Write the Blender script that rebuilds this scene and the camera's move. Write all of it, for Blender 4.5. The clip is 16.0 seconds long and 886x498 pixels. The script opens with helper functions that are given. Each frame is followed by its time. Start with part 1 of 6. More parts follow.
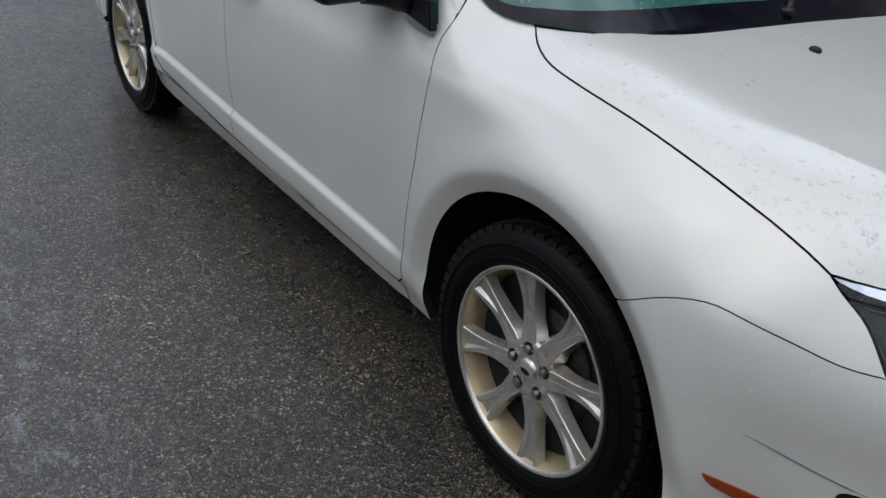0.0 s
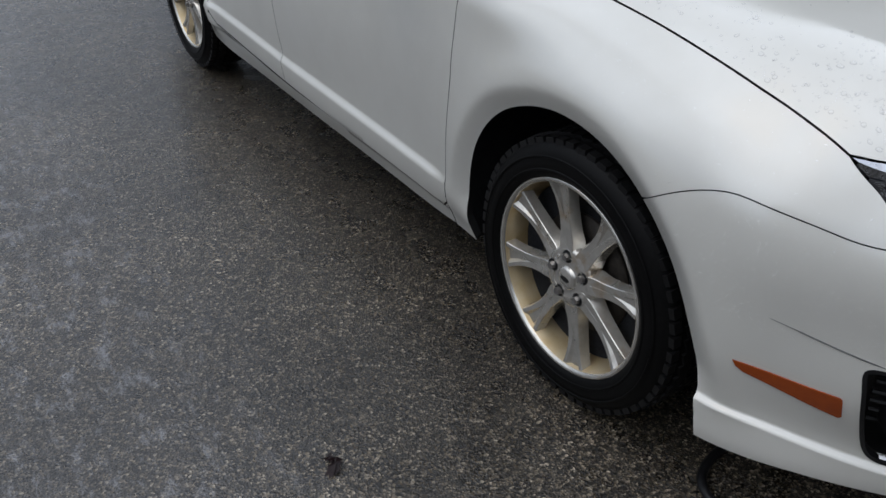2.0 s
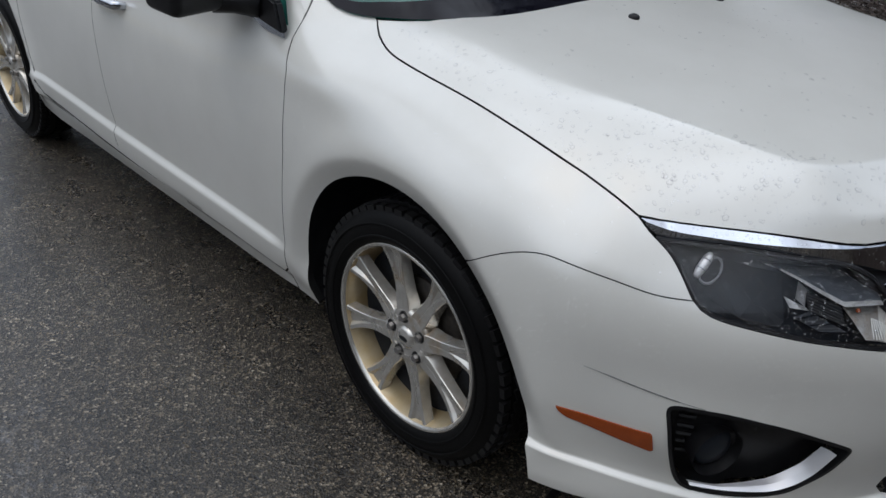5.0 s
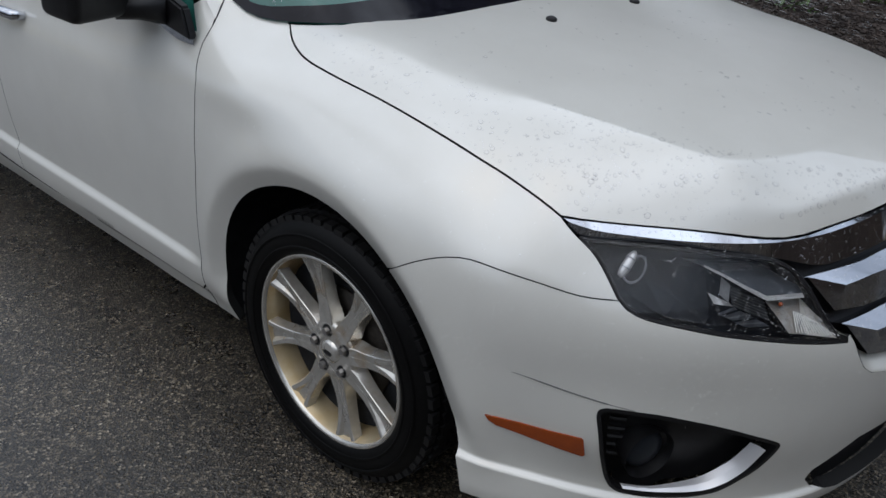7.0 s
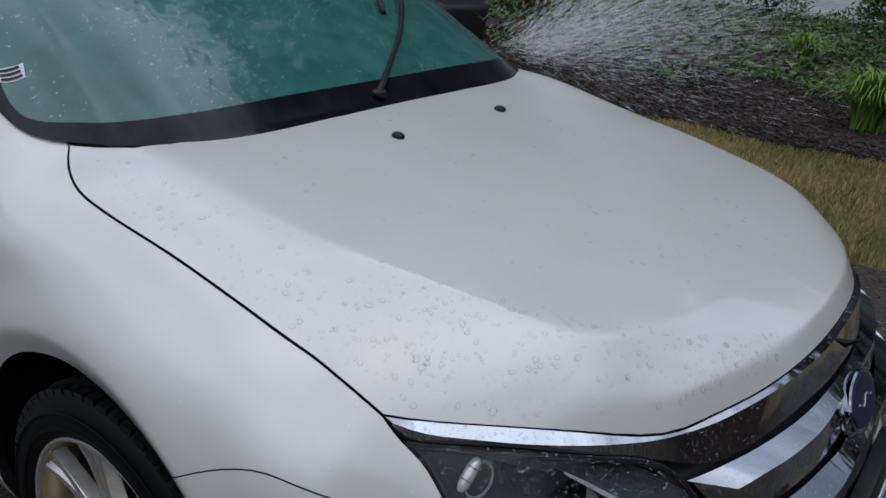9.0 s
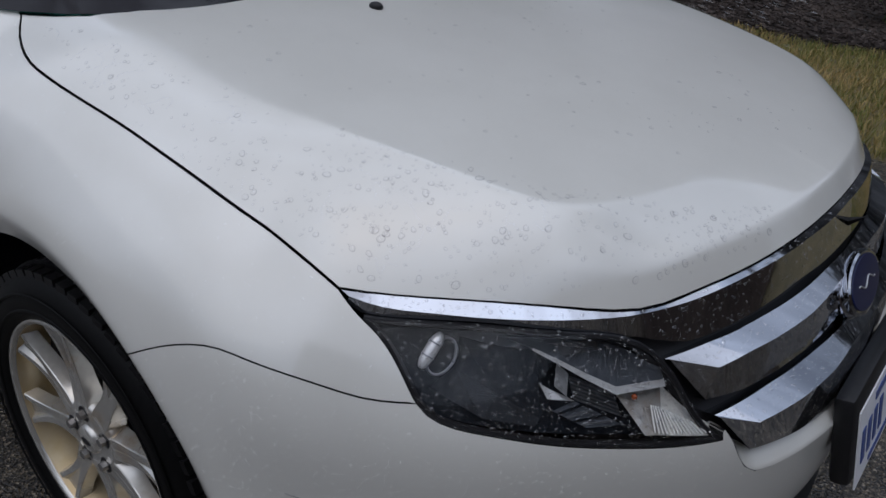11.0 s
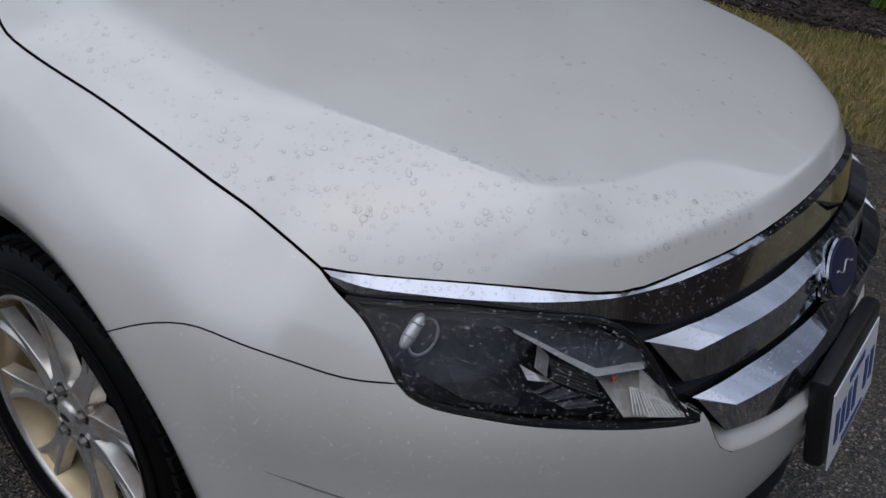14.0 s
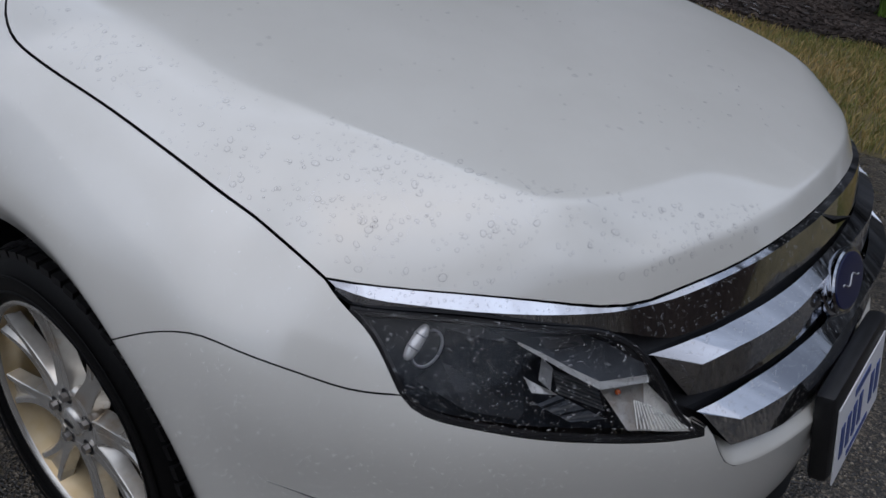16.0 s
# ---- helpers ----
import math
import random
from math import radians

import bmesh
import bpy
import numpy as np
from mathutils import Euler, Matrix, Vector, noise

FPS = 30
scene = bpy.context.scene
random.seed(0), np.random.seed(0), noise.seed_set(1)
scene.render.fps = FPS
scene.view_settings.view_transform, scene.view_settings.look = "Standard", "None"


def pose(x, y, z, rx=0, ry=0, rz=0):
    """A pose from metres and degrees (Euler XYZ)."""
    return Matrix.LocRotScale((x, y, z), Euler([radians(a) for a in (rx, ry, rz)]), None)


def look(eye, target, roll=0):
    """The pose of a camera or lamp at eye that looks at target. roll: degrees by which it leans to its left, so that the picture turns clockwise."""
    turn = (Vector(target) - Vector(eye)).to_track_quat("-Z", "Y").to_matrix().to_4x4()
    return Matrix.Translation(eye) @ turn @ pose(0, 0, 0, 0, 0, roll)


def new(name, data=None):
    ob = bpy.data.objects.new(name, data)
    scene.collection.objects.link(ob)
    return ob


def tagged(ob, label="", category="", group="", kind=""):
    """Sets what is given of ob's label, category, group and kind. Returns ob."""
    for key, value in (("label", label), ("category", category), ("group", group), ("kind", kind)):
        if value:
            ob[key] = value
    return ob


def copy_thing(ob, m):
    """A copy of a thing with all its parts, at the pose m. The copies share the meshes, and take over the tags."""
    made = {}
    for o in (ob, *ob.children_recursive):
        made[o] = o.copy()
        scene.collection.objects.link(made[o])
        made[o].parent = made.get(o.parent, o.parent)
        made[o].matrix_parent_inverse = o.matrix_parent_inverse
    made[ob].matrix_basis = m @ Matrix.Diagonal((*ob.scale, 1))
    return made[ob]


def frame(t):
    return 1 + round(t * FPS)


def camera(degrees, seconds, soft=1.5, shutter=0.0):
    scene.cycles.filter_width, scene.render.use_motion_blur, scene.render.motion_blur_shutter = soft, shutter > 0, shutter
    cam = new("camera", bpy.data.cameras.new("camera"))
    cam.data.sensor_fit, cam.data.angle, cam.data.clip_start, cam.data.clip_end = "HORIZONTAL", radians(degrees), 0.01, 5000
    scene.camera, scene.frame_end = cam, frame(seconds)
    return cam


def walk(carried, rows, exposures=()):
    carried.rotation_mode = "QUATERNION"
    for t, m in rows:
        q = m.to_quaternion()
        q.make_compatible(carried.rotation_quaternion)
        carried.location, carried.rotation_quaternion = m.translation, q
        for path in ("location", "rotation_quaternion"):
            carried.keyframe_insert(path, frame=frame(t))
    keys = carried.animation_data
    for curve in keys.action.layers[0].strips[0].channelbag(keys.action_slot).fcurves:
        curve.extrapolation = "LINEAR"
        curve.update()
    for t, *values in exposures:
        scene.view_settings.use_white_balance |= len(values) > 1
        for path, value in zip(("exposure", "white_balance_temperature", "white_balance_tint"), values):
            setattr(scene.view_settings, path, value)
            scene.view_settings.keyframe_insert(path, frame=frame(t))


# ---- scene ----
from mathutils.geometry import delaunay_2d_cdt

cam = camera(56.56, 16.0)
ROWS = [
    (0, 1.0176, -1.9914, 1.4293, 61.077, -6.109, 54.467),
    (0.5, 1.1410, -1.9480, 1.3983, 59.275, -2.306, 54.714),
    (1, 1.1490, -1.9518, 1.4190, 58.510, -0.008, 55.287),
    (1.5, 1.1201, -1.9819, 1.4162, 58.289, -0.067, 57.892),
    (2, 1.1526, -1.9787, 1.4069, 57.475, -0.528, 57.359),
    (2.5, 1.1661, -1.9809, 1.4189, 57.114, -0.642, 56.928),
    (3, 1.1583, -1.9942, 1.4067, 56.876, -0.829, 56.650),
    (3.5, 1.1628, -1.9713, 1.4184, 56.506, -0.725, 56.093),
    (4, 1.1827, -1.9604, 1.4239, 56.718, -0.764, 55.465),
    (4.5, 1.1949, -1.9458, 1.4571, 58.686, -1.160, 52.225),
    (5, 1.2223, -1.9589, 1.4818, 61.004, -2.527, 47.448),
    (5.2, 1.2223, -1.9454, 1.4637, 60.726, -2.040, 47.147),
    (7.5, 1.2050, -1.8925, 1.4457, 62.178, -3.718, 40.050),
    (8, 1.0964, -1.7912, 1.4592, 62.045, -4.529, 36.587),
    (8.2, 1.0639, -1.7640, 1.4465, 63.336, -4.997, 35.158),
    (8.5, 1.0273, -1.6735, 1.5061, 65.919, -5.013, 35.209),
    (9, 1.0854, -1.5151, 1.4958, 66.502, -5.008, 36.746),
    (9.5, 1.1319, -1.4098, 1.4292, 62.115, -4.013, 38.865),
    (12, 1.1356, -1.4250, 1.4076, 59.439, -4.478, 37.832),
    (12.5, 1.1259, -1.4200, 1.4290, 58.653, -4.713, 37.814),
    (13, 1.1288, -1.4246, 1.4199, 58.902, -4.954, 37.703),
    (13.5, 1.1322, -1.4255, 1.4171, 58.774, -4.940, 37.692),
    (14, 1.1318, -1.4167, 1.4136, 58.789, -5.213, 37.606),
    (14.5, 1.1301, -1.4053, 1.4184, 58.377, -5.275, 37.498),
    (15, 1.1319, -1.4096, 1.4180, 58.483, -5.430, 37.409),
    (15.5, 1.1288, -1.4120, 1.4209, 58.698, -5.171, 38.203),
    (16, 1.1284, -1.4133, 1.4216, 59.060, -5.485, 38.189),
]
walk(cam, [(t, pose(x, y, z, rx, ry, rz)) for t, x, y, z, rx, ry, rz in ROWS],
     [(0, 0.54, 6600, 9), (2, 0.58, 6650, 9), (5, 0.60, 6650, 9), (7.5, 0.52, 6550, 9), (8, 0.52, 6450, 11), (8.5, 0.44, 6350, 12), (9, 0.23, 6350, 12), (12, 0.17, 6450, 13), (16, 0.17, 6450, 13)])

# ---- light: a bright overcast sky with a weak, wide sun ----
world = bpy.data.worlds.new("overcast_sky")
scene.world = world
world.use_nodes = True
_wn = world.node_tree.nodes
_sky = _wn.new("ShaderNodeTexSky")
_sky.sky_type, _sky.sun_disc, _sky.sun_elevation, _sky.sun_rotation = "NISHITA", False, radians(68), radians(175)
_sky.air_density, _sky.dust_density = 1.0, 3.0
_haze = _wn.new("ShaderNodeMix")
_haze.data_type = "RGBA"
_haze.inputs[0].default_value = 0.75
_haze.inputs[7].default_value = (8.35, 9.5, 11.6, 1)
# an overcast sky is about three times as bright overhead as at the horizon
_way = _wn.new("ShaderNodeTexCoord")
_up = _wn.new("ShaderNodeSeparateXYZ")
_grow = _wn.new("ShaderNodeMapRange")
_grow.inputs["From Min"].default_value, _grow.inputs["From Max"].default_value = 0.0, 1.0
_grow.inputs["To Min"].default_value, _grow.inputs["To Max"].default_value = 0.24, 1.25
# broken cloud: brighter and bluer places all over the sky
_cloud = _wn.new("ShaderNodeTexNoise")
_cloud.inputs["Scale"].default_value, _cloud.inputs["Detail"].default_value, _cloud.inputs["Roughness"].default_value = 2.6, 6.0, 0.55
_thick = _wn.new("ShaderNodeMapRange")
_thick.inputs["From Min"].default_value, _thick.inputs["From Max"].default_value = 0.36, 0.60
_thick.inputs["To Min"].default_value, _thick.inputs["To Max"].default_value = 0.45, 0.88
_lift = _wn.new("ShaderNodeMapRange")
_lift.inputs["From Min"].default_value, _lift.inputs["From Max"].default_value = 0.40, 0.60
_lift.inputs["To Min"].default_value, _lift.inputs["To Max"].default_value = 0.70, 1.30
_total = _wn.new("ShaderNodeMath")
_total.operation = "MULTIPLY"
_bright = _wn.new("ShaderNodeVectorMath")
_bright.operation = "SCALE"
for _a, _b in ((_way.outputs["Generated"], _up.inputs[0]), (_up.outputs[2], _grow.inputs["Value"]), (_sky.outputs[0], _haze.inputs[6]), (_haze.outputs[2], _bright.inputs[0]),
               (_way.outputs["Generated"], _cloud.inputs["Vector"]), (_cloud.outputs[0], _thick.inputs["Value"]), (_cloud.outputs[0], _lift.inputs["Value"]), (_thick.outputs[0], _haze.inputs[0]),
               (_grow.outputs[0], _total.inputs[0]), (_lift.outputs[0], _total.inputs[1]), (_total.outputs[0], _bright.inputs["Scale"]), (_bright.outputs[0], _wn["Background"].inputs[0])):
    world.node_tree.links.new(_a, _b)
_wn["Background"].inputs[1].default_value = 0.075
sun = new("sun", bpy.data.lights.new("sun", "SUN"))
sun.data.energy, sun.data.angle, sun.data.color = 0.5, radians(100), (1.0, 0.97, 0.93)
sun.matrix_world = look((-0.3, -1.1, 4), (0, 0, 0))


# ---- materials ----
def material(name, colour, rough=0.5, metal=0.0, **more):
    m = bpy.data.materials.new(name)
    m.use_nodes = True
    b = m.node_tree.nodes["Principled BSDF"]
    b.inputs["Base Color"].default_value = (*colour, 1)
    b.inputs["Roughness"].default_value = rough
    b.inputs["Metallic"].default_value = metal
    for key, value in more.items():
        b.inputs[key.replace("_", " ")].default_value = value
    return m


def wire(m, a, b):
    m.node_tree.links.new(a, b)


def node(m, kind, **inputs):
    n = m.node_tree.nodes.new(kind)
    for key, value in inputs.items():
        n.inputs[key.replace("_", " ")].default_value = value
    return n


def noise_tex(m, scale, detail=4.0, rough=0.55):
    n = node(m, "ShaderNodeTexNoise", Scale=scale, Detail=detail, Roughness=rough)
    c = m.node_tree.nodes.get("Texture Coordinate") or m.node_tree.nodes.new("ShaderNodeTexCoord")
    wire(m, c.outputs["Object"], n.inputs["Vector"])
    return n


def ramp(m, fac, *stops):
    r = m.node_tree.nodes.new("ShaderNodeValToRGB")
    e = r.color_ramp.elements
    while len(e) < len(stops):
        e.new(0.5)
    for el, (at, col) in zip(e, stops):
        el.position = at
        el.color = (*col, 1) if isinstance(col, tuple) else (col, col, col, 1)
    wire(m, fac, r.inputs[0])
    return r


def bump(m, height, strength, distance):
    n = node(m, "ShaderNodeBump", Strength=strength, Distance=distance)
    wire(m, height, n.inputs["Height"])
    b = m.node_tree.nodes["Principled BSDF"]
    if b.inputs["Normal"].links:
        wire(m, b.inputs["Normal"].links[0].from_socket, n.inputs["Normal"])
    wire(m, n.outputs[0], b.inputs["Normal"])
    return n


def mottled(name, dark, light, scale, rough=0.6, relief=0.3, depth=0.002, metal=0.0, **more):
    """A surface that varies at two scales, with fine relief."""
    m = material(name, light, rough, metal, **more)
    b = m.node_tree.nodes["Principled BSDF"]
    fine, broad = noise_tex(m, scale), noise_tex(m, scale / 12, 3)
    mix = node(m, "ShaderNodeMath")
    mix.operation = "ADD"
    wire(m, fine.outputs[0], mix.inputs[0])
    wire(m, broad.outputs[0], mix.inputs[1])
    r = ramp(m, mix.outputs[0], (0.7, dark), (1.3, light))
    r.color_ramp.elements[0].position, r.color_ramp.elements[1].position = 0.35, 0.65
    half = node(m, "ShaderNodeMath")
    half.operation = "MULTIPLY"
    half.inputs[1].default_value = 0.5
    wire(m, mix.outputs[0], half.inputs[0])
    wire(m, half.outputs[0], r.inputs[0])
    wire(m, r.outputs[0], b.inputs["Base Color"])
    if relief:
        bump(m, fine.outputs[0], relief, depth)
    return m


PAINT = material("pearl_white_paint", (0.735, 0.725, 0.685), 0.40, 0.10, Coat_Weight=1.0, Coat_Roughness=0.06, Coat_IOR=1.7, Specular_IOR_Level=0.5)
# road film and drying water: slow changes of tone and gloss
_film, _fine = noise_tex(PAINT, 5.0, 5, 0.6), noise_tex(PAINT, 45.0, 4)
wire(PAINT, ramp(PAINT, _film.outputs[0], (0.35, (0.70, 0.693, 0.640)), (0.65, (0.735, 0.728, 0.675))).outputs[0], PAINT.node_tree.nodes["Principled BSDF"].inputs["Base Color"])
wire(PAINT, ramp(PAINT, _fine.outputs[0], (0.35, 0.03), (0.65, 0.10)).outputs[0], PAINT.node_tree.nodes["Principled BSDF"].inputs["Coat Roughness"])
SATIN_CHROME = material("satin_chrome", (0.80, 0.80, 0.81), 0.42, 0.55)
CHROME = material("chrome", (0.49, 0.51, 0.55), 0.05, 1.0)
BLACK = mottled("black_plastic", (0.006, 0.006, 0.007), (0.013, 0.013, 0.014), 400, 0.42, 0.1, 0.0005, Specular_IOR_Level=0.35)
LINER = mottled("wheel_liner_felt", (0.008, 0.0085, 0.010), (0.026, 0.028, 0.032), 200, 0.7, Specular_IOR_Level=0.25)
RUBBER = mottled("tyre_rubber", (0.002, 0.002, 0.0022), (0.005, 0.005, 0.005), 120, 0.5, 0.2, 0.001, Specular_IOR_Level=0.14)
ALLOY = mottled("silver_alloy", (0.50, 0.485, 0.445), (0.70, 0.68, 0.63), 40, 0.27, 0, metal=0.72)
# brown brake dust that has baked on in streaks
_dust = ramp(ALLOY, noise_tex(ALLOY, 13.0, 5, 0.6).outputs[0], (0.56, 0.0), (0.74, 0.75))
_tint = node(ALLOY, "ShaderNodeMix")
_tint.data_type = "RGBA"
_tint.inputs[7].default_value = (0.42, 0.25, 0.08, 1)
wire(ALLOY, _dust.outputs[0], _tint.inputs[0])
wire(ALLOY, ALLOY.node_tree.nodes["Principled BSDF"].inputs["Base Color"].links[0].from_socket, _tint.inputs[6])
wire(ALLOY, _tint.outputs[2], ALLOY.node_tree.nodes["Principled BSDF"].inputs["Base Color"])
WET_RUBBER = mottled("wet_tread_rubber", (0.005, 0.005, 0.0053), (0.012, 0.012, 0.0125), 120, 0.42, 0.2, 0.001, Specular_IOR_Level=0.28)
DARKSTEEL = mottled("brake_steel", (0.02, 0.018, 0.016), (0.07, 0.06, 0.05), 60, 0.6, metal=0.6)
AMBER = mottled("amber_lens", (0.27, 0.045, 0.004), (0.36, 0.062, 0.005), 60, 0.22, 0.3, 0.001, Coat_Weight=0.6)
WHITE_LENS = material("clear_ribbed_lens", (0.90, 0.89, 0.84), 0.15, 0.0)
GLASS = mottled("window_glass", (0.015, 0.095, 0.078), (0.045, 0.185, 0.155), 9, 0.12, 0, Coat_Weight=0.6, Coat_Roughness=0.03)


def wet_asphalt():
    m = material("wet_asphalt", (0.05, 0.05, 0.05), 0.3, 0.0, Specular_IOR_Level=0.5, Coat_Weight=0.44, Coat_Roughness=0.12)
    b = m.node_tree.nodes["Principled BSDF"]
    c = m.node_tree.nodes.new("ShaderNodeTexCoord")
    stone = node(m, "ShaderNodeTexVoronoi", Scale=165.0)
    small = node(m, "ShaderNodeTexVoronoi", Scale=330.0)
    for v in (stone, small):
        wire(m, c.outputs["Object"], v.inputs["Vector"])
    broad, patch = noise_tex(m, 1.1, 5), noise_tex(m, 9, 6)

    def mixed(a, b_, fac, how="MIX"):
        n = node(m, "ShaderNodeMix")
        n.data_type, n.blend_type = "RGBA", how
        for sock, val in ((n.inputs[0], fac), (n.inputs[6], a), (n.inputs[7], b_)):
            if isinstance(val, (float, tuple)):
                sock.default_value = val
            else:
                wire(m, val, sock)
        return n.outputs[2]
    grey = ramp(m, stone.outputs["Color"], (0.0, (0.004, 0.0035, 0.003)), (0.5, (0.015, 0.0125, 0.0095)), (0.66, (0.070, 0.056, 0.038)), (0.82, (0.31, 0.25, 0.175)), (1.0, (0.85, 0.74, 0.57)))
    grit = ramp(m, small.outputs["Color"], (0.0, (0.004, 0.0035, 0.003)), (0.60, (0.015, 0.0125, 0.0095)), (0.78, (0.120, 0.097, 0.067)), (1.0, (0.75, 0.65, 0.50)))
    both = mixed(grey.outputs[0], grit.outputs[0], 0.8, "LIGHTEN")
    tone = ramp(m, broad.outputs[0], (0.35, 0.38), (0.65, 0.78))
    base = mixed(both, tone.outputs[0], 1.0, "MULTIPLY")
    # pale scuffs and dried silt away from the car, in a band lightened throughout
    stretch = node(m, "ShaderNodeMapping")
    stretch.inputs["Scale"].default_value = (3.0, 6.0, 1.0)
    wire(m, c.outputs["Object"], stretch.inputs["Vector"])
    streak = node(m, "ShaderNodeTexNoise", Scale=3.0, Detail=12.0, Roughness=0.85)
    wire(m, stretch.outputs[0], streak.inputs["Vector"])
    silt = ramp(m, streak.outputs[0], (0.52, 0.10), (0.62, 0.95))
    where = node(m, "ShaderNodeSeparateXYZ")
    wire(m, c.outputs["Object"], where.inputs[0])
    band = node(m, "ShaderNodeMapRange")
    band.inputs["From Min"].default_value, band.inputs["From Max"].default_value = -1.45, -1.75
    wire(m, where.outputs[1], band.inputs["Value"])
    only = mixed((0.0, 0.0, 0.0, 1.0), silt.outputs[0], band.outputs[0])
    pale = mixed(base, (0.23, 0.23, 0.238, 1.0), only)
    wire(m, pale, b.inputs["Base Color"])
    coat = node(m, "ShaderNodeBump", Strength=0.3, Distance=0.0016)
    wire(m, stone.outputs["Distance"], coat.inputs["Height"])
    wire(m, coat.outputs[0], b.inputs["Coat Normal"])
    wet = ramp(m, patch.outputs[0], (0.36, 0.20), (0.64, 0.42))
    wire(m, wet.outputs[0], b.inputs["Roughness"])
    bump(m, stone.outputs["Distance"], 0.8, 0.0045)
    bump(m, small.outputs["Distance"], 0.6, 0.002)
    bump(m, patch.outputs[0], 0.25, 0.01)
    return m


ASPHALT = wet_asphalt()
GRASS = mottled("lawn_soil", (0.08, 0.07, 0.03), (0.20, 0.155, 0.075), 30, 0.9, 0.6, 0.01)
MULCH = mottled("bark_mulch", (0.012, 0.009, 0.007), (0.055, 0.040, 0.030), 40, 0.9, 1.0, 0.02)
FRIT = mottled("black_printed_glass", (0.003, 0.003, 0.006), (0.012, 0.012, 0.018), 14, 0.10, 0, Specular_IOR_Level=0.25)
GAP_SHADE = material("panel_gap_shade", (0.006, 0.006, 0.006), 0.8)
SCUFF_CREASE = material("scuff_crease_grey", (0.12, 0.12, 0.115), 0.6)
PLATE = material("plate_white", (0.75, 0.76, 0.78), 0.35)
BLUE = material("plate_blue", (0.03, 0.06, 0.22), 0.4)
BADGE = material("badge_blue", (0.008, 0.013, 0.055), 0.3, 0.0, Specular_IOR_Level=0.25)


def sheen(m, ior):
    """How much a clear skin mirrors: little from the front, much at a slant, the same from within."""
    slant = node(m, "ShaderNodeLayerWeight", Blend=0.5)
    fifth = node(m, "ShaderNodeMath")
    fifth.operation = "POWER"
    fifth.inputs[1].default_value = 5.0
    least = ((ior - 1) / (ior + 1)) ** 2
    out = node(m, "ShaderNodeMath")
    out.operation = "MULTIPLY_ADD"
    out.inputs[1].default_value, out.inputs[2].default_value = 1 - least, least
    wire(m, slant.outputs["Facing"], fifth.inputs[0])
    wire(m, fifth.outputs[0], out.inputs[0])
    return out.outputs[0]


def lens_glass(name, tint, ior, rough):
    """Clear cover: lets light through, with a gloss that grows at a slant."""
    m = bpy.data.materials.new(name)
    m.use_nodes = True
    m.node_tree.nodes.remove(m.node_tree.nodes["Principled BSDF"])
    clear = node(m, "ShaderNodeBsdfTransparent", Color=tint)
    gloss = node(m, "ShaderNodeBsdfGlossy", Roughness=rough)
    mix = node(m, "ShaderNodeMixShader")
    wire(m, sheen(m, ior), mix.inputs[0])
    wire(m, clear.outputs[0], mix.inputs[1])
    wire(m, gloss.outputs[0], mix.inputs[2])
    wire(m, mix.outputs[0], m.node_tree.nodes["Material Output"].inputs[0])
    return m


def water_glass(name, ior, share, clear_by=0.87):
    """Water lying on a dark surface: clear, with its own gloss on top of what shows through."""
    m = bpy.data.materials.new(name)
    m.use_nodes = True
    m.node_tree.nodes.remove(m.node_tree.nodes["Principled BSDF"])
    clear = node(m, "ShaderNodeBsdfTransparent", Color=(clear_by, clear_by, clear_by, 1))
    gloss = node(m, "ShaderNodeBsdfGlossy", Roughness=0.03)
    add = node(m, "ShaderNodeAddShader")
    part_ = node(m, "ShaderNodeMath")
    part_.operation = "MULTIPLY"
    part_.inputs[1].default_value = share
    wire(m, sheen(m, ior), part_.inputs[0])
    wire(m, part_.outputs[0], gloss.inputs["Color"])
    wire(m, clear.outputs[0], add.inputs[0])
    wire(m, gloss.outputs[0], add.inputs[1])
    wire(m, add.outputs[0], m.node_tree.nodes["Material Output"].inputs[0])
    return m


CLEAR = lens_glass("clear_lens_cover", (0.97, 0.975, 0.985, 1), 1.42, 0.03)


# ---- building helpers ----
def part(name, bm, mat, parent=None, label="", normals=None):
    """One bmesh as one mesh object under its thing or part."""
    me = bpy.data.meshes.new(name)
    bm.to_mesh(me)
    bm.free()
    return part_mesh(name, me, mat, parent, label, normals)


def part_mesh(name, me, mat, parent=None, label="", normals=None):
    me.materials.append(mat)
    if normals is not None:
        me.normals_split_custom_set_from_vertices([tuple(n) for n in normals])
    ob = new(name, me)
    if parent:
        ob.parent = parent
    if label:
        tagged(ob, label)
    return ob


def holder(name, label, category, parent=None, group="", at=(0, 0, 0)):
    ob = new(name)
    ob.location = at
    ob.empty_display_size = 0.1
    if parent:
        ob.parent = parent
    return tagged(ob, label, category, group)


def smooth(bm, sharp=35):
    for f in bm.faces:
        f.smooth = True
    for e in bm.edges:
        if len(e.link_faces) == 2 and e.calc_face_angle(0) > radians(sharp):
            e.smooth = False
    return bm


def box(bm, cx, cy, cz, dx, dy, dz, m=None, bevel=0.0):
    r = bmesh.ops.create_cube(bm, size=1, matrix=(m or Matrix()) @ Matrix.Translation((cx, cy, cz)) @ Matrix.Diagonal((dx, dy, dz, 1)))
    if bevel:
        es = list({e for v in r["verts"] for e in v.link_edges})
        bmesh.ops.bevel(bm, geom=es, offset=bevel, segments=2, affect="EDGES", profile=0.5)
    return bm


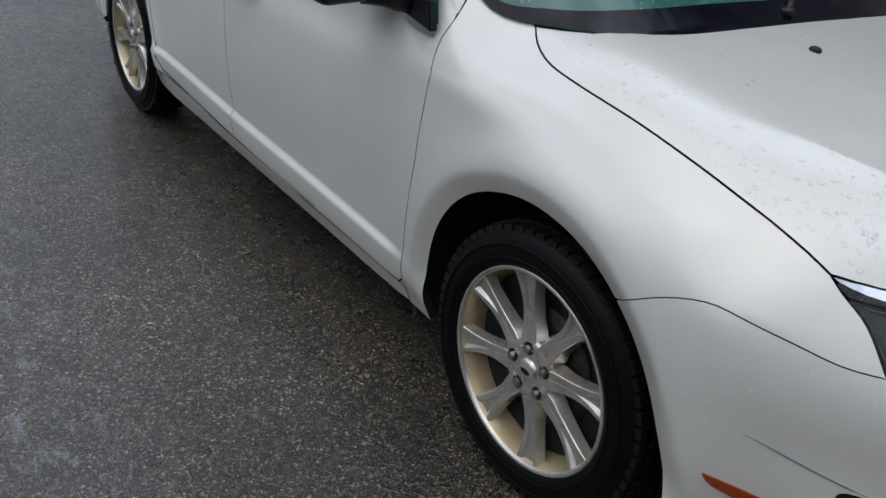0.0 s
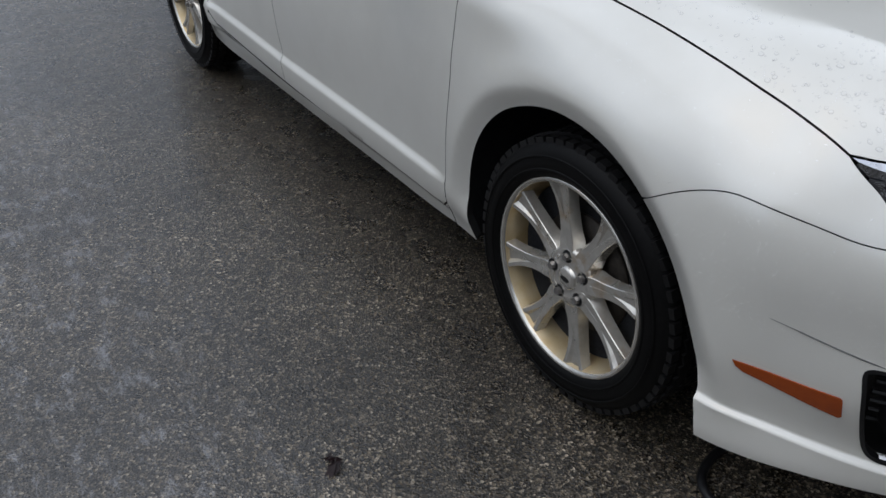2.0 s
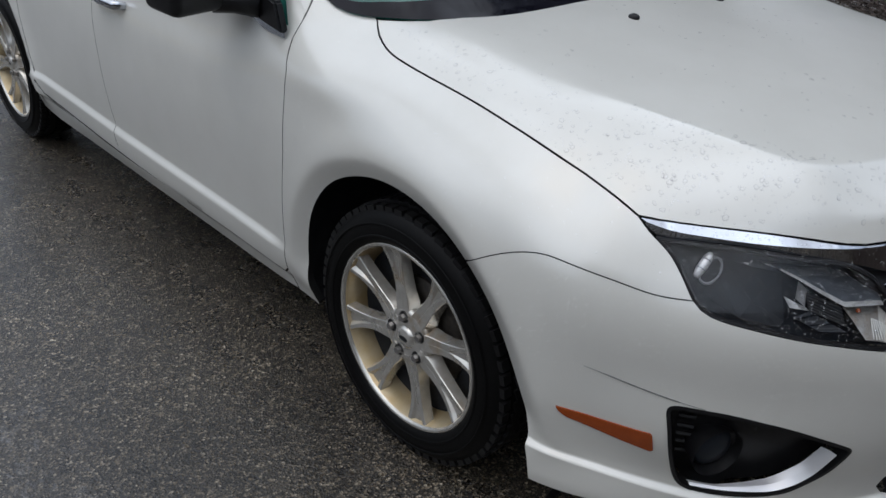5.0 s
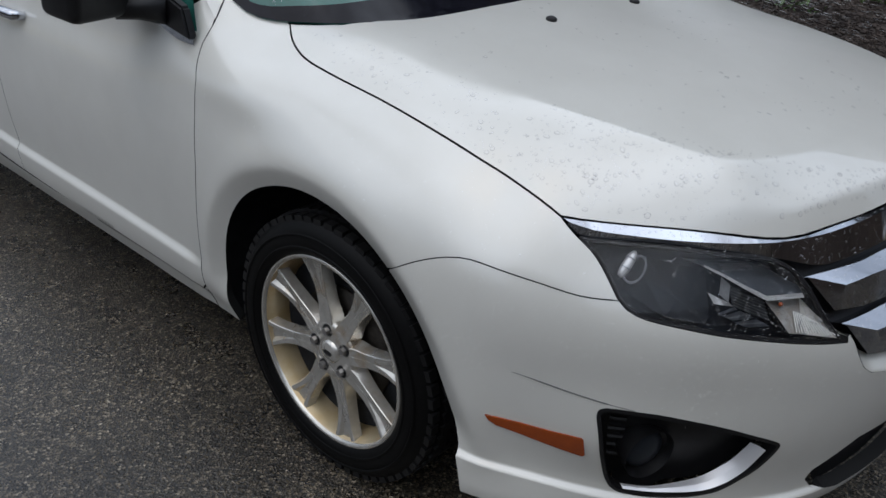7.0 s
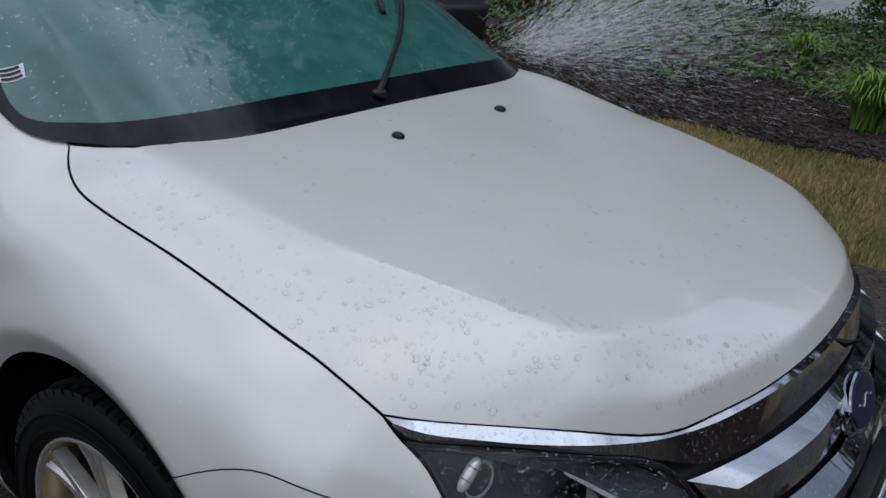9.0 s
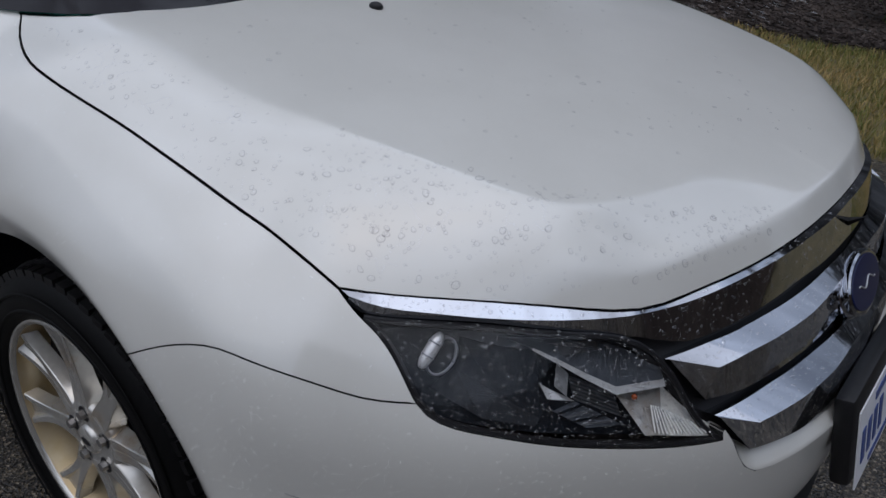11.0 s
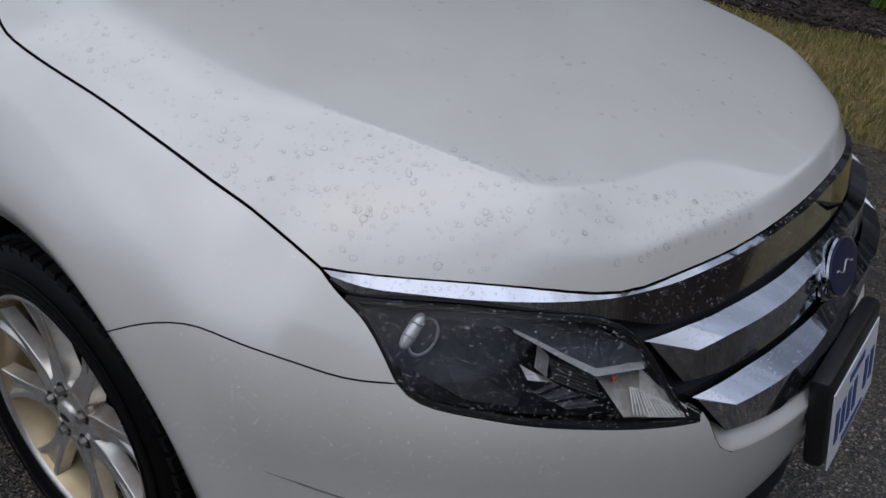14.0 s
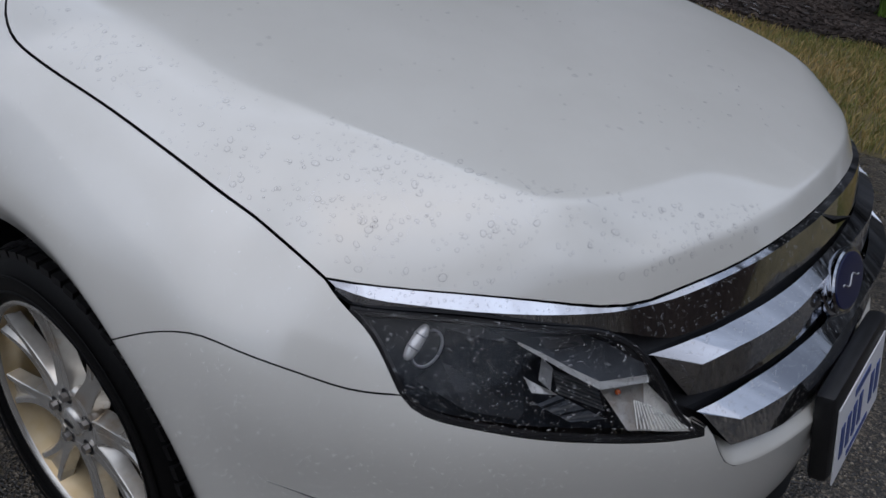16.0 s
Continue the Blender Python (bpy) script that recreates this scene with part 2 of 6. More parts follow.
def tube(bm, points, radius, sides=8, closed=False):
    """A round bar along points; radius a number or one per point."""
    pts = [Vector(p) for p in points]
    rings, up = [], Vector((0, 0, 1))
    for i, p in enumerate(pts):
        a, b = pts[max(i - 1, 0)], pts[min(i + 1, len(pts) - 1)]
        t = (b - a).normalized()
        u = t.cross(up if abs(t.z) < 0.95 else Vector((1, 0, 0))).normalized()
        v = u.cross(t)
        r = radius[i] if isinstance(radius, (list, tuple)) else radius
        rings.append([bm.verts.new(p + r * (math.cos(k) * u + math.sin(k) * v)) for k in np.linspace(0, 2 * math.pi, sides + 1)[:-1]])
    for a, b in zip(rings, rings[1:]):
        for k in range(sides):
            bm.faces.new((a[k], a[(k + 1) % sides], b[(k + 1) % sides], b[k]))
    bm.faces.new(list(reversed(rings[0])))
    bm.faces.new(rings[-1])
    return bm


def lathe(bm, profile, centre, sides=64, closed=True):
    """A profile of (radius, y) turned about an axis along y."""
    rings = []
    for r, y in profile:
        rings.append([bm.verts.new((centre[0] + r * math.cos(a), centre[1] + y, centre[2] + r * math.sin(a))) for a in np.linspace(0, 2 * math.pi, sides + 1)[:-1]])
    pairs = list(zip(rings, rings[1:] + (rings[:1] if closed else [])))
    for a, b in (pairs if closed else pairs):
        for k in range(sides):
            bm.faces.new((a[k], a[(k + 1) % sides], b[(k + 1) % sides], b[k]))
    return bm


def strips(curves):
    """Faces between neighbouring curves of equal count, with a hard edge at each curve."""
    bm = bmesh.new()
    for a, b in zip(curves, curves[1:]):
        va, vb = [bm.verts.new(p) for p in a], [bm.verts.new(p) for p in b]
        for i in range(len(va) - 1):
            quad = []
            for v in (va[i], va[i + 1], vb[i + 1], vb[i]):
                if not any((v.co - w.co).length < 1e-6 for w in quad):
                    quad.append(v)
            if len(quad) > 2:
                bm.faces.new(quad).smooth = True
    return bm


# ---- the car's body surface: a plan outline, and profiles of how far the skin stands out of it ----
def cubic(xs, rows):
    """Natural cubic spline through rows at xs; the function takes and gives arrays, and runs straight on past its ends."""
    xs, rows = np.asarray(xs, float), np.asarray(rows, float)
    n, h = len(xs), np.diff(np.asarray(xs, float))
    a, b = np.eye(n), np.zeros((n,) + rows.shape[1:])
    for i in range(1, n - 1):
        a[i, i - 1:i + 2] = h[i - 1], 2 * (h[i - 1] + h[i]), h[i]
        b[i] = 6 * ((rows[i + 1] - rows[i]) / h[i] - (rows[i] - rows[i - 1]) / h[i - 1])
    m = np.linalg.solve(a, b.reshape(n, -1)).reshape(b.shape)

    def at(x):
        x = np.asarray(x, float)
        c = np.clip(x, xs[0], xs[-1])
        i = np.clip(np.searchsorted(xs, c) - 1, 0, n - 2)
        shape = x.shape + (1,) * (rows.ndim - 1)
        u, w, hh = (c - xs[i]).reshape(shape), (xs[i + 1] - c).reshape(shape), h[i].reshape(shape)
        y = m[i] * w**3 / (6 * hh) + m[i + 1] * u**3 / (6 * hh) + (rows[i] / hh - m[i] * hh / 6) * w + (rows[i + 1] / hh - m[i + 1] * hh / 6) * u
        slope = np.where((x > c).reshape(shape), (rows[-1] - rows[-2]) / h[-1] + h[-1] * m[-2] / 6, (rows[1] - rows[0]) / h[0] - h[0] * m[1] / 6)
        return y + slope * (x - c).reshape(shape)
    return at


# the right half of the car seen from above, from the middle of the tail to the middle of the nose
PLAN = [(-3.88, 0.0), (-3.86, -0.35), (-3.76, -0.66), (-3.55, -0.82), (-3.2, -0.888), (-2.73, -0.924), (-2.1, -0.928),
        (-1.4, -0.929), (-0.7, -0.926), (-0.2, -0.928), (0.1, -0.93), (0.28, -0.925), (0.4, -0.906), (0.52, -0.857),
        (0.64, -0.783), (0.75, -0.693), (0.85, -0.581), (0.938, -0.451), (0.995, -0.31), (1.029, -0.15), (1.04, 0.0)]
_p = np.array(PLAN)
_s = np.r_[0, np.cumsum(np.hypot(*np.diff(_p, axis=0).T))]
outline = cubic(_s, _p)
S_END = float(_s[-1])
_fine = np.linspace(0, S_END, 4000)
_fp = outline(_fine)


def sx(x):
    """The outline's length at which it reaches this x."""
    return np.interp(x, _fp[:, 0], _fine)


def sy(y):
    """The outline's length at which the nose reaches this y."""
    k = _fp[:, 0] > 0
    return np.interp(y, _fp[k, 1], _fine[k])


Z_KNOTS = [0.15, 0.22, 0.30, 0.40, 0.52, 0.66, 0.74, 0.82, 0.90, 0.98]
STATIONS = [
    (0.0, [-0.120, -0.060, 0.000, 0.020, 0.020, 0.000, -0.020, -0.040, -0.050, -0.070]),
    (float(sx(-3.70)), [-0.120, -0.060, 0.000, 0.020, 0.020, 0.000, -0.015, -0.030, -0.050, -0.090]),
    (float(sx(-3.2)), [-0.100, -0.050, -0.010, 0.000, 0.000, 0.000, -0.003, -0.015, -0.045, -0.100]),
    (float(sx(-2.73)), [-0.072, -0.045, -0.018, -0.001, -0.006, -0.011, -0.016, -0.029, -0.059, -0.112]),
    (float(sx(-1.6)), [-0.082, -0.057, -0.026, -0.015, -0.010, -0.011, -0.017, -0.029, -0.054, -0.097]),
    (float(sx(-0.55)), [-0.082, -0.060, -0.032, -0.019, -0.012, -0.011, -0.016, -0.027, -0.051, -0.107]),
    (float(sx(-0.33)), [-0.082, -0.057, -0.030, -0.017, -0.008, -0.009, -0.014, -0.027, -0.059, -0.177]),
    (float(sx(-0.17)), [-0.082, -0.055, -0.028, -0.015, -0.006, -0.008, -0.014, -0.033, -0.081, -0.185]),
    (float(sx(0.13)), [-0.052, -0.035, -0.018, -0.009, -0.006, -0.007, -0.017, -0.051, -0.132, -0.257]),
    (float(sx(0.30)), [-0.032, -0.015, -0.010, -0.005, -0.006, -0.009, -0.026, -0.077, -0.177, -0.312]),
    (float(sx(0.40)), [-0.028, -0.006, -0.008, -0.002, -0.002, -0.008, -0.034, -0.101, -0.196, -0.322]),
    (float(sx(0.50)), [-0.024, 0.002, -0.006, 0.000, 0.001, -0.006, -0.038, -0.100, -0.187, -0.304]),
    (float(sx(0.64)), [-0.024, 0.002, -0.002, 0.015, 0.009, -0.006, -0.050, -0.112, -0.197, -0.304]),
    (float(sy(-0.60)), [-0.029, -0.004, 0.001, 0.016, 0.013, -0.006, -0.053, -0.108, -0.180, -0.274]),
    (float(sy(-0.44)), [-0.037, -0.009, 0.001, 0.014, 0.017, -0.008, -0.057, -0.109, -0.172, -0.256]),
    (float(sy(-0.20)), [-0.043, -0.017, -0.002, 0.013, 0.019, -0.010, -0.057, -0.102, -0.156, -0.234]),
    (S_END, [-0.041, -0.016, -0.001, 0.014, 0.020, -0.013, -0.058, -0.103, -0.161, -0.240]),
]
_profiles = cubic([s for s, _ in STATIONS], np.array([d for _, d in STATIONS]))
_unit = cubic(Z_KNOTS, np.eye(len(Z_KNOTS)))
AXLES, ARCH_Z = (0.0, -2.728), 0.335
_arch = cubic(np.radians([-25, -16, -4, 11, 29, 40, 57, 75, 90, 103, 117, 128, 140, 155, 168, 180, 200]), [0.47, 0.444, 0.407, 0.378, 0.363, 0.363, 0.368, 0.376, 0.384, 0.394, 0.404, 0.412, 0.414, 0.408, 0.402, 0.400, 0.394])


def arch_radius(angle):
    """How far the wheel opening's edge is from the axle at an angle above the forward direction."""
    return _arch(angle)


def step(x):
    x = np.clip(x, 0, 1)
    return x * x * (3 - 2 * x)


def side(s, z):
    """The skin's point at length s along the outline and height z (right half)."""
    s, z = np.broadcast_arrays(np.asarray(s, float), np.asarray(z, float))
    p, q = outline(s), outline(s + 1e-4)
    t = (q - p) / np.linalg.norm(q - p, axis=-1, keepdims=True)
    n = np.stack([t[..., 1], -t[..., 0]], -1)
    d = (_profiles(s) * _unit(z)).sum(-1)
    x = p[..., 0]
    on_doors = step((x + 2.42) / 0.12) * step((-0.44 - x) / 0.12)
    ledge = np.interp(x, [-2.2, -1.5, -0.9, -0.45], [0.430, 0.407, 0.400, 0.394])
    d = d + on_doors * (0.016 * step((ledge - z) / 0.026) - 0.010 * step((ledge - 0.098 - z) / 0.012))
    for c in AXLES:
        angle = np.arctan2(z - ARCH_Z, x - c)
        angle = np.where(angle < -math.pi / 2, angle + 2 * math.pi, angle)
        r = np.hypot(x - c, z - ARCH_Z) - arch_radius(angle)
        d = d + 0.010 * np.exp(-((r - 0.055) / 0.06) ** 2) * step((z - 0.25) / 0.1) - 0.42 * np.minimum(0.003 * np.logaddexp(0, (0.049 - r) / 0.003), 0.06) * step((z - 0.28) / 0.1)
    chin = step((x - 0.30) / 0.05)
    d = d + chin * 0.013 * step((0.309 - 0.05 * step((x - 0.43) / 0.5) - z) / 0.010)
    return np.stack([p[..., 0] + n[..., 0] * d, p[..., 1] + n[..., 1] * d, z], -1)


_zc = cubic([-0.5, -0.2, -0.08, 0.05, 0.25, 0.44, 0.6, 0.7, 0.8, 0.88, 0.93], [1.046, 1.034, 1.025, 1.013, 0.998, 0.977, 0.951, 0.930, 0.907, 0.888, 0.876])
_lengths = np.linspace(0, S_END, 1600)


def A(*xz):
    """Outline lengths and heights of the skin's points with these x and z."""
    return [(float(np.interp(x, side(_lengths, z)[:, 0], _lengths)), z) for x, z in xz]


def B(*yz):
    """The same on the nose, from y and z."""
    k = _lengths > sx(0.25)
    return [(float(np.interp(y, side(_lengths[k], z)[:, 1], _lengths[k])), z) for y, z in yz]


def flow(points, n=16):
    """A smooth line through points of the skin's own coordinates."""
    p = np.array(points, float)
    k = np.r_[0, np.cumsum(np.hypot(*np.diff(p, axis=0).T))]
    return [(float(a), float(b)) for a, b in cubic(k, p)(np.linspace(0, k[-1], n))]


SEAM = flow(A((-0.334, 1.001), (-0.303, 0.986), (-0.258, 0.971), (-0.205, 0.959), (-0.155, 0.952), (-0.082, 0.943), (0.055, 0.9255), (0.168, 0.9065), (0.267, 0.886), (0.342, 0.866), (0.412, 0.8475), (0.455, 0.834), (0.490, 0.819)), 34)
LIP = flow(SEAM[-1:] + A((0.559, 0.815), (0.649, 0.813), (0.735, 0.807), (0.807, 0.801)) + B((-0.422, 0.810), (-0.316, 0.824), (-0.171, 0.841), (0.000, 0.846)), 26)[1:]


def _middle(x, y):
    """The bonnet's raised middle, arched across the car, carried on past its fold."""
    return _zc(x) - (0.030 + 0.052 * step((x + 0.15) / 0.4)) * y**2


_core = np.array((0.25, 0.0))


def _polar(points, n=721):
    """How far a closed half line lies from the bonnet's core, by direction from ahead to astern."""
    p = np.asarray(points, float)
    d = p[:, :2] - _core
    angle, r = np.arctan2(d[:, 1], d[:, 0]), np.hypot(d[:, 0], d[:, 1])
    k = np.argsort(angle)
    return angle[k], r[k], k


_rim = np.array([side(s_, z_) for s_, z_ in SEAM + LIP]) * (1, -1, 1)
_turn = np.concatenate([np.zeros(len(SEAM)), 0.030 * step((0.63 + np.array([side(s_, z_)[1] for s_, z_ in LIP])) / 0.26)])
_astern = np.array([(-0.60, 0.75), (-1.30, 0.75), (-1.30, 0.30), (-1.30, 0.0)])
_rim_angle, _rim_r, _k = _polar(np.concatenate([_rim[:, :2], _astern]))
_rim_z = np.concatenate([_rim[:, 2] + _turn, _middle(_astern[:, 0], _astern[:, 1])])[_k]
_rim_turn = np.concatenate([_turn, np.zeros(4)])[_k]
_rim_xy = np.concatenate([_rim[:, :2], _astern])[_k]
_rim_fall = _middle(_rim_xy[:, 0], _rim_xy[:, 1]) - _rim_z
FOLD = flow([(-1.20, 0.50), (-0.60, 0.55), (-0.30, 0.605), (-0.15, 0.638), (-0.05, 0.650), (0.05, 0.648), (0.15, 0.638), (0.25, 0.623), (0.35, 0.607), (0.45, 0.584), (0.55, 0.558), (0.63, 0.528), (0.670, 0.500), (0.700, 0.455), (0.735, 0.36), (0.765, 0.20), (0.775, 0.0)], 120)
_fold_angle, _fold_r, _k = _polar(FOLD + [(-1.20, 0.35), (-1.20, 0.0)])


def hood_z(x, y):
    """The bonnet's height: an arched middle, flanks that fall away from a crisp fold, and a turned-down front edge."""
    even = np.where(np.asarray(y, float) < 0, 0.62, 0.18)
    x, y = np.broadcast_arrays(np.asarray(x, float), np.abs(np.asarray(y, float)))
    angle, r = np.arctan2(y, x - _core[0]), np.hypot(x - _core[0], y)
    r1, r2 = np.interp(angle, _fold_angle, _fold_r), np.interp(angle, _rim_angle, _rim_r)
    fall, turn = np.interp(angle, _rim_angle, _rim_fall), np.interp(angle, _rim_angle, _rim_turn)
    soft = 0.0022 + 0.020 * step((0.40 - x) / 0.45) * np.clip((r2 - r1 - 0.03) / 0.1, 0.0, 1.0)
    q = soft * np.logaddexp(0, (r - r1) / soft) / np.maximum(r2 - r1, 0.02)
    roll = 0.10 * np.logaddexp(0, (0.026 - (r2 - r)) / 0.026 / 0.10)
    return _middle(x, y) - fall * (even * q + (1 - even) * q**2.6) - turn * np.minimum(roll, 1.5)


def nose(s, z):
    """side(), carried on past the nose to the left half."""
    s = np.asarray(s, float)
    p = side(np.minimum(s, 2 * S_END - s), z)
    p[..., 1] *= np.where(s > S_END, -1, 1)
    return p


def bonnet(x, y):
    x, y = np.broadcast_arrays(np.asarray(x, float), np.asarray(y, float))
    return np.stack([x, y, hood_z(x, y)], -1)


def resample(loop, gap):
    loop = np.asarray(loop, float)
    out = []
    for a, b in zip(loop, np.roll(loop, -1, axis=0)):
        n = max(1, int(np.ceil(np.hypot(*(b - a)) / gap)))
        out += [a + (b - a) * k / n for k in range(n)]
    return np.array(out)


def inside(p, loop):
    x, y = p[:, 0:1], p[:, 1:2]
    a, b = loop, np.roll(loop, -1, axis=0)
    cross = ((a[:, 1] > y) != (b[:, 1] > y)) & (x < (b[:, 0] - a[:, 0]) * (y - a[:, 1]) / (b[:, 1] - a[:, 1] + 1e-12) + a[:, 0])
    return cross.sum(1) % 2 == 1


def shrink(loop, gap, hole=False):
    """Moves a loop inwards (a hole outwards) by half a joint."""
    loop = np.asarray(loop, float)
    prev, after = np.roll(loop, 1, axis=0), np.roll(loop, -1, axis=0)
    d1, d2 = loop - prev, after - loop
    d1 /= np.linalg.norm(d1, axis=1, keepdims=True) + 1e-12
    d2 /= np.linalg.norm(d2, axis=1, keepdims=True) + 1e-12
    n = np.stack([-(d1 + d2)[:, 1], (d1 + d2)[:, 0]], 1)
    n /= np.maximum(np.linalg.norm(n, axis=1, keepdims=True), 0.5)
    area = 0.5 * np.sum(loop[:, 0] * after[:, 1] - after[:, 0] * loop[:, 1])
    return loop + n * gap * (1 if (area > 0) != hole else -1)


def panel(name, surf, loop, mat, parent, label="", grid=0.02, gap=0.002, depth=0.014, holes=(), sink=0.0, mirror=False, both=False, lines=None):
    """A piece of a surface cut out along a loop in the surface's own two coordinates, with its edges turned in."""
    loops = [shrink(resample(loop, grid), gap)] + [shrink(resample(h, grid * 0.7), gap, True) for h in holes]
    lo, hi = loops[0].min(0), loops[0].max(0)
    gx, gy = np.meshgrid(np.arange(lo[0], hi[0], grid), np.arange(lo[1], hi[1], grid * 0.8), indexing="ij")
    pts = np.stack([gx.ravel(), gy.ravel()], 1)
    keep = inside(pts, loops[0])
    for h in loops[1:]:
        keep &= ~inside(pts, h)
    edge = np.concatenate(loops)
    pts = pts[keep]
    near = np.array([np.min(np.hypot(*(edge - p).T)) for p in pts]) if len(pts) else np.zeros(0)
    pts = pts[near > grid * 0.4] if len(pts) else pts
    if lines is not None:
        # rows of extra points where the surface bends sharply
        extra = np.asarray(lines, float)
        ok = inside(extra, loops[0])
        for h in loops[1:]:
            ok &= ~inside(extra, h)
        extra = extra[ok]
        extra = extra[[np.min(np.hypot(*(edge - p).T)) > 0.003 for p in extra]]
        pts = pts[[np.min(np.hypot(*(extra - p).T)) > grid * 0.35 for p in pts]]
        pts = np.concatenate([pts, extra])
    verts = [Vector(p) for p in np.concatenate([edge, pts])] if len(pts) else [Vector(p) for p in edge]
    edges, k = [], 0
    for l in loops:
        edges += [(k + i, k + (i + 1) % len(l)) for i in range(len(l))]
        k += len(l)
    v2, e2, f2 = delaunay_2d_cdt(verts, edges, [], 0, 1e-7)[:3]
    q = np.array([tuple(v) for v in v2])
    mid = np.array([q[list(f)].mean(0) for f in f2])
    ok = inside(mid, loops[0])
    for h in loops[1:]:
        ok &= ~inside(mid, h)
    tris = [tuple(f) for f, o in zip(f2, ok) if o]
    e = 0.003
    p0 = surf(q[:, 0], q[:, 1])
    n = np.cross(surf(q[:, 0] + e, q[:, 1]) - surf(q[:, 0] - e, q[:, 1]), surf(q[:, 0], q[:, 1] + e) - surf(q[:, 0], q[:, 1] - e))
    n /= np.linalg.norm(n, axis=1, keepdims=True) + 1e-15
    p0 = p0 + n * sink
    count = {}
    for t in tris:
        for a, b in zip(t, t[1:] + t[:1]):
            count[(a, b)] = 1
    rim = [(a, b) for a, b in count if (b, a) not in count]
    on_rim = sorted({a for ab in rim for a in ab})
    co, no, faces = [tuple(p) for p in p0], [tuple(v) for v in n], list(tris)
    if depth:
        top, low = {}, {}
        for a in on_rim:
            top[a] = len(co)
            co.append(tuple(p0[a]))
            low[a] = len(co)
            co.append(tuple(p0[a] - n[a] * depth))
        side_n = {}
        for a, b in rim:
            out = np.cross(p0[b] - p0[a], n[a])
            for v in (a, b):
                side_n[v] = side_n.get(v, 0) + out / (np.linalg.norm(out) + 1e-12)
            faces.append((b, a, top[a], top[b])) if False else faces.append((top[b], top[a], low[a], low[b]))
        for a in on_rim:
            v = side_n[a] / (np.linalg.norm(side_n[a]) + 1e-12)
            no.append(tuple(v))
            no.append(tuple(v))
    if mirror or both:
        m_co = [(x, -y, z) for x, y, z in co]
        m_no = [(x, -y, z) for x, y, z in no]
        m_faces = [tuple(reversed(f)) for f in faces]
        if both:
            k = len(co)
            co, no, faces = co + m_co, no + m_no, faces + [tuple(i + k for i in f) for f in m_faces]
        else:
            co, no, faces = m_co, m_no, m_faces
    me = bpy.data.meshes.new(name)
    me.from_pydata(co, [], faces)
    me.polygons.foreach_set("use_smooth", [True] * len(me.polygons))
    ob = part_mesh(name, me, mat, parent, label, no)
    # the shade inside the joints is put into a dark colour on the edges
    if depth and mat is PAINT:
        me.materials.append(GAP_SHADE)
        k = len(tris)
        index = [0 if i % (len(faces) // (2 if both else 1)) < k else 1 for i in range(len(me.polygons))]
        me.polygons.foreach_set("material_index", index)
    me.update()
    return ob


def arch_points(axle, a0, a1, n=28):
    out = []
    for a in np.radians(np.linspace(a0, a1, n)):
        r = float(arch_radius(a))
        out += A((axle + r * math.cos(a), ARCH_Z + r * math.sin(a)))
    return out



# ---- ground ----
def sheet(name, xs, ys, mat, z=lambda x, y: 0.0, label="", category=""):
    bm = bmesh.new()
    grid = [[bm.verts.new((x, y, z(x, y))) for y in ys] for x in xs]
    for i in range(len(xs) - 1):
        for j in range(len(ys) - 1):
            bm.faces.new((grid[i][j], grid[i + 1][j], grid[i + 1][j + 1], grid[i][j + 1])).smooth = True
    return tagged(part(name, bm, mat, None), label, category, kind="structure")


def edge_y(x):
    """Where the drive's tarmac ends and the lawn begins."""
    return 2.70 + 0.04 * math.sin(3.1 * x) + 0.03 * math.sin(7.7 * x + 1)


sheet("ground", [-400, -40, -12, 12, 40, 400], [-400, -40, -12, -4, 0, 4, 12, 40, 400], GRASS, lambda x, y: -0.03, "rough grass ground running to the horizon", "ground")
drive = sheet("driveway", [x * 0.25 for x in range(-48, 49)], [-9 + 0.25 * j for j in range(48)], ASPHALT,
              lambda x, y: 0.0, "dark wet asphalt driveway with pale aggregate", "driveway")
for v in drive.data.vertices:
    if v.co.y > 2.6:
        v.co.y = edge_y(v.co.x)

# ---- the car ----
car = holder("car", "white pearl saloon car, wet from washing, parked on the driveway", "car")

# bonnet
_hood = [tuple(side(s, z)[:2]) for s, z in SEAM + LIP]
_base = [(-0.120, 0.0), (-0.119, -0.20), (-0.126, -0.33), (-0.146, -0.48), (-0.180, -0.605), (-0.215, -0.657), (-0.270, -0.688)]
_half = _base[1:] + _hood[:-1]
hood_loop = [_base[0]] + _half + [_hood[-1]] + [(x, -y) for x, y in reversed(_half)]
fold_rows = []
for _a in np.arange(0.0, 2.45, 0.012):
    for _sgn in (1, -1):
        _dir = np.array((math.cos(_a), _sgn * math.sin(_a)))
        _r1, _r2 = np.interp(_a, _fold_angle, _fold_r), np.interp(_a, _rim_angle, _rim_r)
        fold_rows += [tuple(_core + _dir * (_r1 + o)) for o in (-0.008, -0.002, 0.003, 0.010)]
        if np.interp(_a, _rim_angle, _rim_turn) > 0.001:
            fold_rows += [tuple(_core + _dir * (_r2 - o)) for o in (0.036, 0.031, 0.028, 0.025, 0.021, 0.014, 0.007)]
panel("bonnet", bonnet, hood_loop, PAINT, car, grid=0.015, gap=0.0016, depth=0.02, lines=fold_rows)

